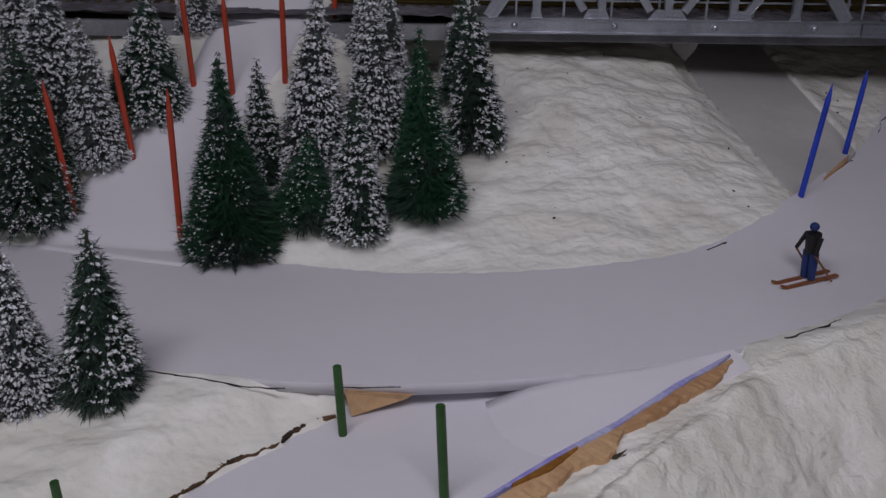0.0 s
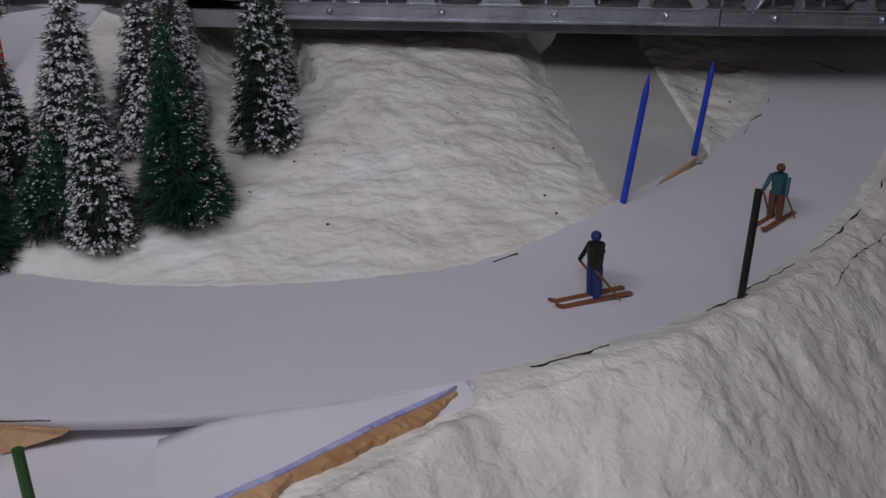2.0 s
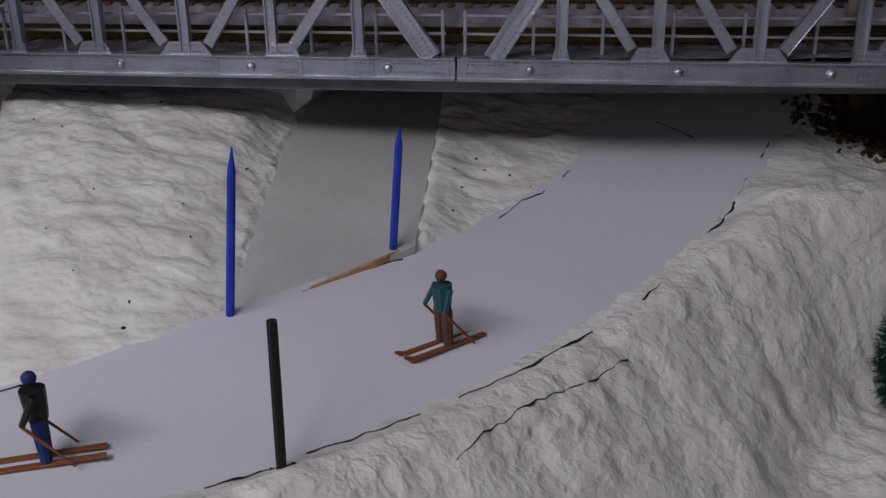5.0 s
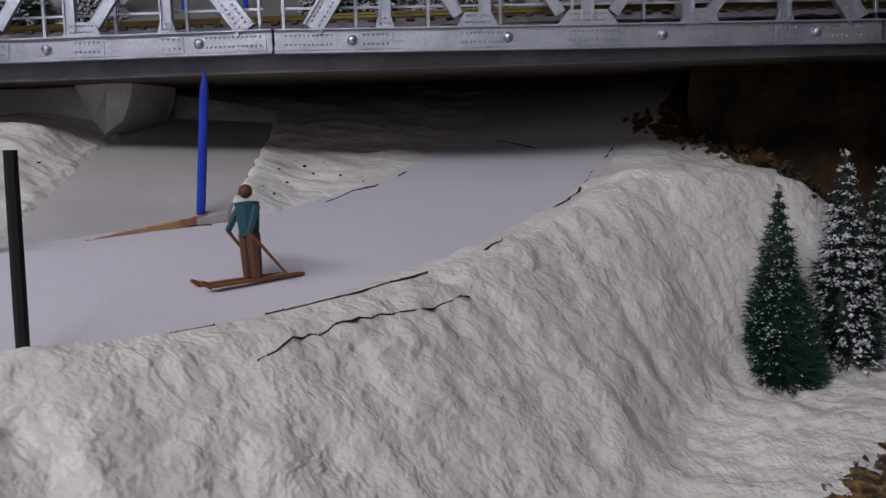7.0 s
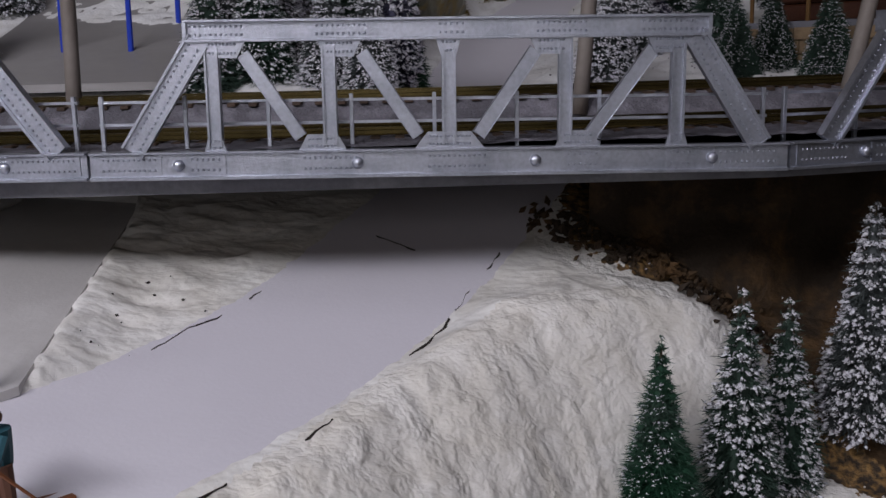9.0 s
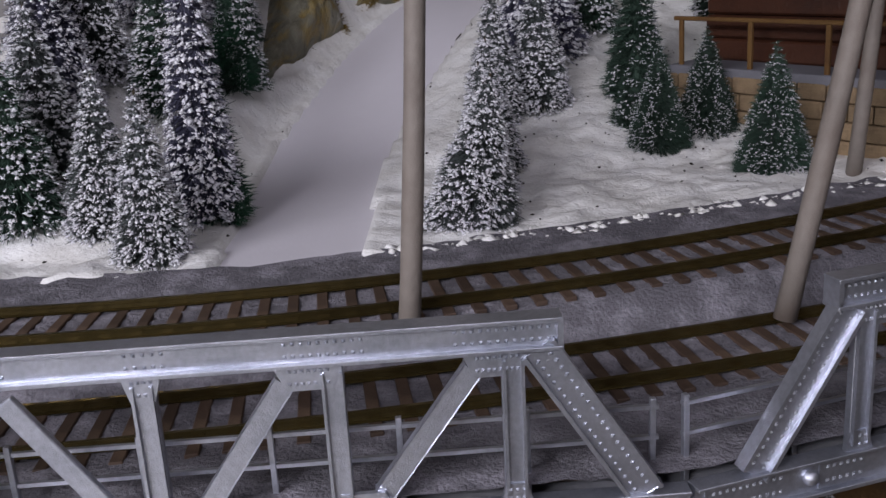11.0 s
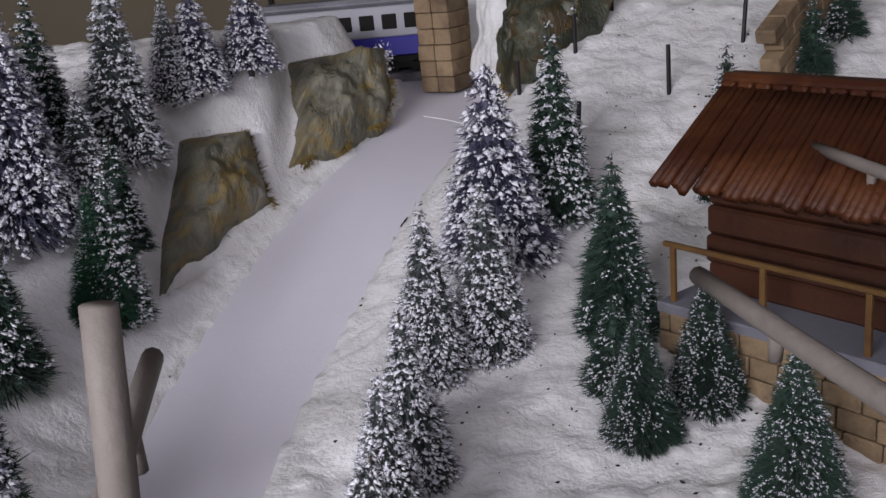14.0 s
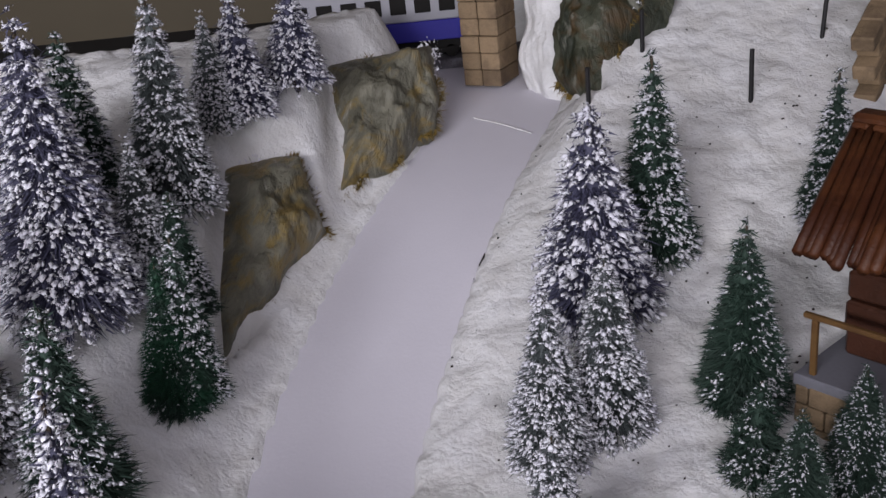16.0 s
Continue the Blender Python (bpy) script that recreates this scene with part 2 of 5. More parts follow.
def cliff_material(name, deep, pale, moss, brushed):
    """Moulded rock washed with grey, olive and ochre, dark in its cracks, with pale brushed edges and settled snow dust."""
    m = bpy.data.materials.new(name)
    m.use_nodes = True
    n, l = m.node_tree.nodes, m.node_tree.links
    b = n["Principled BSDF"]
    b.inputs["Roughness"].default_value, b.inputs["Specular IOR Level"].default_value = 0.45, 0.35
    co, tall = n.new("ShaderNodeTexCoord"), n.new("ShaderNodeMapping")
    tall.inputs["Scale"].default_value = (1, 1, 0.45)
    l.new(co.outputs["Object"], tall.inputs["Vector"])

    def cloud(size, detail, source, bend=0.6):
        t = n.new("ShaderNodeTexNoise")
        t.inputs["Scale"].default_value, t.inputs["Detail"].default_value = size, detail
        t.inputs["Roughness"].default_value, t.inputs["Distortion"].default_value = 0.65, bend
        l.new(source, t.inputs["Vector"])
        return t.outputs["Fac"]

    def blend(fac, low_at, high_at, under, colour):
        span = n.new("ShaderNodeMapRange")
        span.inputs["From Min"].default_value, span.inputs["From Max"].default_value = low_at, high_at
        l.new(fac, span.inputs["Value"])
        mix = n.new("ShaderNodeMix")
        mix.data_type = "RGBA"
        l.new(span.outputs["Result"], mix.inputs[0])
        if isinstance(under, tuple):
            mix.inputs[6].default_value = (*under, 1)
        else:
            l.new(under, mix.inputs[6])
        mix.inputs[7].default_value = (*colour, 1)
        return mix.outputs[2]

    flow = tall.outputs["Vector"]
    colour = blend(cloud(70, 6, flow), 0.40, 0.62, deep, pale)
    colour = blend(cloud(55, 7, co.outputs["Object"], 1.2), 0.49, 0.62, colour, moss)
    colour = blend(cloud(120, 6, flow), 0.60, 0.72, colour, brushed)
    colour = blend(cloud(150, 6, flow, 1.0), 0.60, 0.70, colour, (0.035, 0.032, 0.020))
    l.new(colour, b.inputs["Base Color"])
    bp = n.new("ShaderNodeBump")
    bp.inputs["Distance"].default_value = 0.0030
    l.new(cloud(140, 7, flow), bp.inputs["Height"])
    l.new(bp.outputs["Normal"], b.inputs["Normal"])
    return m


CLIFF = cliff_material("mossy_cliff", (0.085, 0.082, 0.058), (0.21, 0.20, 0.15), (0.22, 0.16, 0.055), (0.42, 0.41, 0.36))
CLIFF_DARK = cliff_material("dark_mossy_cliff", (0.020, 0.025, 0.014), (0.085, 0.090, 0.060), (0.065, 0.040, 0.014), (0.26, 0.26, 0.21))
MOSS = material("ochre_moss", (0.20, 0.135, 0.03), 0.8, spots=(0.09, 0.07, 0.03), scale=400, grain=0.3)
ROOM = material("room_paint", (0.45, 0.43, 0.40), 0.8, spots=(0.48, 0.46, 0.43), scale=4, grain=0.04)
CARPET = material("grey_floor", (0.16, 0.15, 0.14), 0.9, spots=(0.20, 0.19, 0.18), scale=20, grain=0.2)


# ---- helpers for meshes ----
def mesh_object(name, verts, faces, mat, parent=None, smooth_faces=False):
    me = bpy.data.meshes.new(name)
    me.from_pydata([tuple(map(float, v)) for v in verts], [], [tuple(f) for f in faces])
    me.materials.append(mat)
    me.update()
    if smooth_faces:
        me.polygons.foreach_set("use_smooth", [True] * len(me.polygons))
    ob = new(name, me)
    if parent:
        ob.parent = parent
    return ob


def part(name, bm, mat, parent, label="", shade=False):
    me = bpy.data.meshes.new(name)
    bmesh.ops.recalc_face_normals(bm, faces=bm.faces)
    bm.to_mesh(me)
    bm.free()
    me.materials.append(mat)
    if shade:
        me.polygons.foreach_set("use_smooth", [True] * len(me.polygons))
    ob = new(name, me)
    if parent:
        ob.parent = parent
    return tagged(ob, label) if label else ob


def thing(name, m, label, category, group="", kind=""):
    ob = new(name)
    ob.empty_display_size = 0.01
    ob.matrix_world = m
    return tagged(ob, label, category, group, kind)


def add_box(bm, x0, x1, y0, y1, z0, z1, bevel=0.0, m=None):
    made = bmesh.ops.create_cube(bm, size=1.0)["verts"]
    for v in made:
        v.co = Vector((x0 + (v.co.x + 0.5) * (x1 - x0), y0 + (v.co.y + 0.5) * (y1 - y0), z0 + (v.co.z + 0.5) * (z1 - z0)))
        if m:
            v.co = m @ v.co
    if bevel:
        edges = list({e for v in made for e in v.link_edges})
        bmesh.ops.bevel(bm, geom=edges, offset=bevel, segments=1, affect="EDGES", profile=0.5)
    return made


def box(x0, x1, y0, y1, z0, z1, bevel=0.0):
    bm = bmesh.new()
    add_box(bm, x0, x1, y0, y1, z0, z1, bevel)
    return bm


def beam(a, b, width, depth, bevel=0.0002):
    """A bar from a to b in the x-z plane of a thing, wide in that plane and deep along y."""
    a, b = Vector(a), Vector(b)
    bm = bmesh.new()
    d = b - a
    m = Matrix.Translation(a) @ Matrix.Rotation(-math.atan2(d.z, d.x), 4, "Y")
    add_box(bm, 0, d.length, -depth / 2, depth / 2, -width / 2, width / 2, bevel, m)
    return bm


def rod(a, b, r0, r1=None, sides=10, bend=0.0, rings=4, seed=0):
    """A round stick from a to b with a slight bend and uneven thickness."""
    a, b = Vector(a), Vector(b)
    r1 = r0 if r1 is None else r1
    rng = random.Random(seed)
    d = (b - a).normalized()
    u = d.orthogonal().normalized()
    w = d.cross(u)
    bm = bmesh.new()
    loops = []
    for i in range(rings + 1):
        t = i / rings
        c = a.lerp(b, t) + u * bend * math.sin(math.pi * t)
        r = (r0 + (r1 - r0) * t) * (1 + (rng.uniform(-0.06, 0.06) if 0 < i < rings else 0))
        loops.append([bm.verts.new(c + (u * math.cos(k) + w * math.sin(k)) * r) for k in (2 * math.pi * j / sides for j in range(sides))])
    for p, q in zip(loops, loops[1:]):
        for j in range(sides):
            bm.faces.new((p[j], p[(j + 1) % sides], q[(j + 1) % sides], q[j]))
    bm.faces.new(loops[0][::-1])
    bm.faces.new(loops[-1])
    return bm


def sheet(name, xs, ys, height, mat, keep=None, parent=None):
    """A ground sheet over a grid, with its height from a function."""
    gx, gy = np.meshgrid(xs, ys)
    gz = height(gx, gy)
    nx, ny = len(xs), len(ys)
    ok = np.ones(gx.shape, bool) if keep is None else keep(gx, gy)
    number = np.cumsum(ok.ravel()).reshape(ok.shape) - 1
    verts = np.stack([gx[ok], gy[ok], gz[ok]], 1)
    faces = []
    for j in range(ny - 1):
        for i in range(nx - 1):
            if ok[j, i] and ok[j, i + 1] and ok[j + 1, i] and ok[j + 1, i + 1]:
                faces.append((number[j, i], number[j, i + 1], number[j + 1, i + 1], number[j + 1, i]))
    return mesh_object(name, verts, faces, mat, parent, True)


def ribbon(name, line, thick, mat, lift=0.0, step=0.004, parent=None, edge=0.0, bank=None):
    """A board with thickness that follows a line of (x, y, z, half width)."""
    pts = []
    for p, q in zip(line, line[1:]):
        n = max(2, int(math.hypot(q[0] - p[0], q[1] - p[1]) / step))
        pts += [[p[k] + (q[k] - p[k]) * i / n for k in range(4)] for i in range(n)]
    pts.append(list(line[-1]))
    pts = np.array(pts)
    for _ in range(12):
        pts[1:-1] = 0.25 * pts[:-2] + 0.5 * pts[1:-1] + 0.25 * pts[2:]
    tan = np.gradient(pts[:, :2], axis=0)
    tan /= np.linalg.norm(tan, axis=1)[:, None]
    left = np.stack([-tan[:, 1], tan[:, 0]], 1)
    n = 8
    verts, faces = [], []
    for p, l in zip(pts, left):
        w = p[3] + edge
        over = [(1 - 2 * k / n, lift) for k in range(n + 1)]
        for s, z in over + [(1, lift), (-1, lift), (-1, lift - thick), (1, lift - thick)]:
            verts.append((p[0] + s * l[0] * w, p[1] + s * l[1] * w, p[2] + z + (s * w * float(bank(p[0])) if bank else 0)))
    m = n + 5
    for i in range(len(pts) - 1):
        a, b = m * i, m * i + m
        faces += [(a + k, a + k + 1, b + k + 1, b + k) for k in range(n)]
        faces += [(a + n + 1 + k, a + n + 1 + j, b + n + 1 + j, b + n + 1 + k) for k, j in ((1, 2), (2, 3), (3, 0))]
    last = m * (len(pts) - 1) + n + 1
    faces += [(n + 1, n + 2, n + 3, n + 4), (last + 3, last + 2, last + 1, last)]
    return mesh_object(name, verts, faces, mat, parent, True)


# ---- ground shapes ----
def smooth(a, b, v):
    t = np.clip((v - a) / (b - a), 0.0, 1.0)
    return t * t * (3 - 2 * t)


def along(line, x, y):
    """Distance to the left of a line of (x, y, z, half width), with its height, half width and x at the nearest place."""
    x, y = np.asarray(x, float), np.asarray(y, float)
    best = np.full(x.shape, 1e9)
    out = [np.zeros(x.shape) for _ in range(4)]
    for (ax, ay, az, aw), (bx, by, bz, bw) in zip(line, line[1:]):
        dx, dy = bx - ax, by - ay
        t = np.clip(((x - ax) * dx + (y - ay) * dy) / (dx * dx + dy * dy), 0, 1)
        px, py = ax + t * dx, ay + t * dy
        d = np.hypot(x - px, y - py)
        side = np.sign(dx * (y - ay) - dy * (x - ax))
        m = d < best
        best = np.where(m, d, best)
        for o, v in zip(out, (side * d, az + t * (bz - az), aw + t * (bw - aw), px)):
            o[m] = v[m]
    return out


PISTE = [(-0.42, 0.36, 1.052, 0.045), (-0.16, 0.303, 1.061, 0.045), (-0.09, 0.292, 1.063, 0.042), (-0.02, 0.2725, 1.067, 0.0385),
         (0.045, 0.272, 1.071, 0.0355), (0.099, 0.2875, 1.0735, 0.0315), (0.149, 0.327, 1.0738, 0.027), (0.191, 0.377, 1.0755, 0.0285),
         (0.212, 0.405, 1.0775, 0.0275), (0.232, 0.433, 1.0825, 0.0270), (0.250, 0.468, 1.0900, 0.0285), (0.262, 0.497, 1.0985, 0.0315), (0.30, 0.58, 1.126, 0.033)]
RIM = [(-0.12, 0.06, 1.045, 0), (-0.03, 0.12, 1.058, 0), (0.035, 0.19, 1.068, 0), (0.088, 0.240, 1.0715, 0), (0.133, 0.262, 1.075, 0), (0.168, 0.300, 1.070, 0),
       (0.195, 0.327, 1.068, 0), (0.234, 0.377, 1.069, 0), (0.262, 0.422, 1.079, 0), (0.292, 0.452, 1.089, 0), (0.322, 0.466, 1.089, 0),
       (0.345, 0.474, 1.083, 0), (0.372, 0.482, 1.06, 0), (0.60, 0.50, 1.035, 0)]


def flowing(line, step=0.012):
    """The same line with more points and rounded turns."""
    pts = []
    for p, q in zip(line, line[1:]):
        n = max(2, int(math.hypot(q[0] - p[0], q[1] - p[1]) / step))
        pts += [[p[k] + (q[k] - p[k]) * i / n for k in range(4)] for i in range(n)]
    pts = np.array(pts + [list(line[-1])])
    for _ in range(4):
        pts[1:-1] = 0.25 * pts[:-2] + 0.5 * pts[1:-1] + 0.25 * pts[2:]
    return [tuple(p) for p in pts.tolist()]


PISTE = flowing(PISTE)


def tilt(x):
    """How far the ski run banks: its far side lies higher where it turns."""
    return (0.26 - 0.05 * smooth(0.18, 0.21, x)) * smooth(0.09, 0.16, x) * (1 - smooth(0.22, 0.31, x))


def low_ground(x, y):
    x, y = np.asarray(x, float), np.asarray(y, float)
    d, z, w, cx = along(PISTE, x, y)
    z = z + tilt(cx) * np.clip(d, -w, w)
    up = np.maximum(d - w, 0)
    hill = 0.034 * (1 - np.exp(-(up / 0.075) ** 1.5)) * (1 - 0.35 * smooth(0.10, 0.18, x))
    ramp = np.minimum(0.62 * up, 0.085)
    k = smooth(-0.075, 0.005, x)
    far = z + ramp * (1 - k) + hill * k + (0.0006 * smooth(0.0, 0.006, up) + 0.0003) * (up > 0)
    down = np.maximum(-d - w, 0)
    lip = 0.0006 * smooth(0.0, 0.006, down) + 0.0003
    field = z + lip - 0.16 * down
    near = np.where(d < -w, field, far)
    e, ez, _, _ = along(RIM, x, y)
    out = np.maximum(-e, 0)
    east = smooth(0.06, 0.12, x)
    share = down / (down + np.maximum(e, 0) + 1e-5)
    near = near * (1 - east) + np.where(d < -w, z + (ez - z) * share + lip, near) * east
    drop = np.maximum(out - 0.003, 0)
    wall = ez - np.minimum((1.55 + 1.3 * smooth(0.27, 0.33, x)) * drop ** 1.12, 0.20)
    base = 1.030 + 0.25 * np.maximum(y - 0.44, 0) - 0.20 * np.maximum(0.40 - y, 0)
    soft = np.log(np.exp(np.clip((wall - base) / 0.006, -40, 40)) + 1) * 0.006 + base
    return np.where((out > 0) & (d < -w), soft, near)


UPPER = [(0.279, 0.525, 1.1405, 0.020), (0.276, 0.59, 1.1385, 0.021), (0.271, 0.65, 1.1375, 0.0225), (0.273, 0.69, 1.141, 0.025), (0.290, 0.755, 1.161, 0.027),
         (0.308, 0.80, 1.179, 0.027), (0.330, 0.845, 1.191, 0.025), (0.347, 0.885, 1.198, 0.027), (0.343, 0.95, 1.203, 0.035)]


UPPER = flowing(UPPER, 0.015)


def slope_height(y):
    return np.interp(y, [0.5, 0.60, 0.635, 0.70, 0.76, 0.824, 0.92, 1.02, 1.4], [1.1395, 1.138, 1.1375, 1.151, 1.173, 1.203, 1.246, 1.280, 1.31])


def up_ground(x, y):
    x, y = np.asarray(x, float), np.asarray(y, float)
    d, z, w, _ = along(UPPER, x, y)
    left = np.maximum(d - w - 0.004, 0)
    right = np.maximum(-d - w, 0)
    reach = np.interp(y, [0.67, 0.83], [0.032, 0.019])
    bank = np.interp(y, [0.56, 0.70, 0.82], [0.0, 0.054, 0.068]) * (1 - np.exp(-(left / reach) ** 1.4))
    k = smooth(0.0, 0.02, right)
    hill = (z + 0.001) * (1 - k) + slope_height(y) * k
    bank = bank * (1 - smooth(0.884, 0.893, y) * smooth(0.284, 0.300, x))
    shelf = np.minimum(z + bank, 1.238) - 0.045 * smooth(0.0, 0.009, y - np.interp(x, [0.16, 0.22, 0.27], [0.845, 0.855, 0.888])) * (1 - smooth(0.285, 0.305, x))
    return np.where(d > 0, shelf, hill)


def lumps(x, y, scale, amp, seed=0.0, squeeze=1.6):
    """Plaster relief: ridged noise over x and y."""
    flat = [noise.fractal(Vector((a * scale + seed, b * scale * squeeze - seed, seed)), 0.9, 2.1, 4) for a, b in zip(np.ravel(x), np.ravel(y))]
    return amp * np.array(flat).reshape(np.shape(x))


def knobs(x, y, z, scale, amp, seed):
    """Dabbed plaster on a steep face: relief that also varies down the slope."""
    flat = [noise.fractal(Vector((a * scale + seed, b * scale, c * scale)), 0.9, 2.1, 4) for a, b, c in zip(np.ravel(x), np.ravel(y), np.ravel(z))]
    return amp * np.array(flat).reshape(np.shape(x))


# ---- lower ground ----
def low_snow(x, y):
    z = low_ground(x, y)
    d, pz, w, _ = along(PISTE, x, y)
    e = along(RIM, x, y)[0]
    rag = 0.0011 * lumps(x, y, 150, 1.0, 23.0, 1.0)
    inner = w - 0.0014 + rag - np.abs(d)
    on = inner > 0
    steep = smooth(0.002, 0.012, -e) * (d < -w)
    calm = smooth(0.001, 0.012, np.abs(d) - w)
    z = z + calm * (1 - smooth(-0.003, 0.0, reach_in(SLALOM, x, y))) * (lumps(x, y, 42, 0.0017, 3.0) + lumps(x, y, 85, 0.0009, 7.0, 1.8) + lumps(x, y, 210, 0.0004, 8.0, 1.6)) + steep * (knobs(x, y, z, 60, 0.0003, 11.0) + knobs(x, y, z, 280, 0.0009, 13.0))
    # the boards lie a little above the plaster
    z = z + np.where(np.abs(d) < w, 0.0003, 0.0) - 0.0009 * smooth(-0.0010, 0.0015, inner) - 0.0050 * smooth(0.0010, 0.008, inner)
    g = in_gate_board(x, y, 0.0005)
    off = -reach_in(GATE, x, y)
    lie = (1 - smooth(0.0, 0.016, off)) * (off > 0) * ~on * (d > 0) * (y < 0.48)
    z = z * (1 - lie) + (gate_z(x, y) + 0.0010 + lumps(x, y, 150, 0.0008, 19.0)) * lie
    z = np.where(g & ~on, gate_z(x, y) - 0.0012, z)
    side = -reach_in(LOW, x, y)
    lie = (1 - smooth(0.0, 0.022, side)) * (side > 0) * ~on * (x < 0.0) * (e > 0)
    z = z * (1 - lie) + (low_board_z(x, y) + 0.0010 + lumps(x, y, 130, 0.0008, 17.0)) * lie
    z = np.where((side > 0) & (side < 0.0085) & (x > 0.0) & (x < 0.085) & (y < 0.25) & ~on, np.minimum(z, low_board_z(x, y) + 0.0004), z)
    lo = in_low_board(x, y, 0.0)
    return np.where(lo, np.minimum(z, low_board_z(x, y) - 0.0012), z)


GATE = [(0.1375, 0.3545), (0.1780, 0.4010), (0.1745, 0.4369), (0.1660, 0.52), (0.1170, 0.52), (0.1220, 0.4525), (0.1301, 0.3955)]
LOW = [(0.0845, 0.2470), (0.0850, 0.2560), (0.02, 0.2480), (-0.030, 0.2460), (-0.0345, 0.2350), (-0.0459, 0.2285), (-0.0487, 0.2240), (-0.0571, 0.2189), (-0.0671, 0.2106), (-0.10, 0.185), (-0.13, 0.12), (-0.01, 0.14), (0.006, 0.192), (0.043, 0.2155)]


SLALOM = [(-0.1556, 0.3553), (-0.1473, 0.3670), (-0.1364, 0.3794), (-0.1278, 0.3881), (-0.1096, 0.4124), (-0.1002, 0.4500), (-0.0960, 0.4720), (-0.0520, 0.4720), (-0.0570, 0.4525), (-0.0660, 0.4200), (-0.0780, 0.4000), (-0.0900, 0.3700), (-0.0930, 0.3350)]


def in_gate_board(x, y, m):
    return reach_in(GATE, x, y) > -m


def gate_z(x, y):
    return 1.0789 + 0.1924 * (y - 0.3545) - 0.0775 * (x - 0.1375)


def reach_in(poly, x, y):
    """Distance inside a polygon; negative outside."""
    x, y = np.asarray(x, float), np.asarray(y, float)
    odd, near = np.zeros(x.shape, bool), np.full(x.shape, 1e9)
    for (ax, ay), (bx, by) in zip(poly, poly[1:] + poly[:1]):
        t = np.clip(((x - ax) * (bx - ax) + (y - ay) * (by - ay)) / ((bx - ax) ** 2 + (by - ay) ** 2), 0, 1)
        near = np.minimum(near, np.hypot(x - ax - t * (bx - ax), y - ay - t * (by - ay)))
        if ay != by:
            odd ^= ((ay > y) != (by > y)) & (x < ax + (y - ay) * (bx - ax) / (by - ay))
    return np.where(odd, near, -near)


def in_low_board(x, y, m):
    return reach_in(LOW, x, y) > -m


def low_board_z(x, y):
    return 1.0565 + 0.115 * (x + 0.033) + 0.02 * (y - 0.232)


def polygon_board(name, poly, z, thick, mat, label, category):
    n = len(poly)
    top = [(x, y, float(z(x, y))) for x, y in poly]
    verts = top + [(x, y, h - thick) for x, y, h in top]
    faces = [tuple(range(n)), tuple(range(2 * n - 1, n - 1, -1))] + [(i, n + i, n + (i + 1) % n, (i + 1) % n) for i in range(n)]
    return tagged(mesh_object(name, verts, faces, mat), label, category, kind="structure")


ground = sheet("ground", np.linspace(-0.34, 0.62, 641), np.linspace(0.02, 0.60, 387), low_snow, SNOW)
ground.data.materials.append(SNOW_ROUGH)
mid = np.zeros(3 * len(ground.data.polygons), np.float32)
ground.data.polygons.foreach_get("center", mid)
mid = mid.reshape(-1, 3).astype(float)
steep_faces = (along(RIM, mid[:, 0], mid[:, 1])[0] < 0.004) & (along(PISTE, mid[:, 0], mid[:, 1])[0] < 0)
# bare brown rock beyond a ragged snow edge below the bridge
BARE = [(0.303, 0.54, 0, 0), (0.310, 0.495, 0, 0), (0.326, 0.4815, 0, 0), (0.350, 0.4770, 0, 0), (0.362, 0.4760, 0, 0), (0.374, 0.464, 0, 0), (0.392, 0.452, 0, 0), (0.362, 0.405, 0, 0), (0.338, 0.380, 0, 0), (0.30, 0.34, 0, 0)]
ground.data.materials.append(ROCK)
ground.data.materials.append(SNOW_EDGE)
spot = np.zeros(3 * len(ground.data.vertices), np.float32)
ground.data.vertices.foreach_get("co", spot)
spot = spot.reshape(-1, 3).astype(float)
past = np.where(spot[:, 0] > 0.28, along(BARE, spot[:, 0], spot[:, 1])[0], -1.0)
ground.data.attributes.new("bare", "FLOAT", "POINT").data.foreach_set("value", past.astype(np.float32))
over = np.where(mid[:, 0] > 0.28, along(BARE, mid[:, 0], mid[:, 1])[0], -1.0)
slots = np.where(over > 0.012, 2, np.where(over > -0.012, 3, steep_faces.astype(int)))
ground.data.polygons.foreach_set("material_index", slots.astype(np.int32))
tagged(ground, "rough white plaster snow covering hill and embankment", "snow", kind="structure")
piste = ribbon("piste", PISTE, 0.0035, BOARD, bank=tilt)
tagged(piste, "smooth pale lilac-grey painted ski run board", "ski run", kind="structure")
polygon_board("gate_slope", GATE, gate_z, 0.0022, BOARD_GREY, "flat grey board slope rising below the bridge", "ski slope")


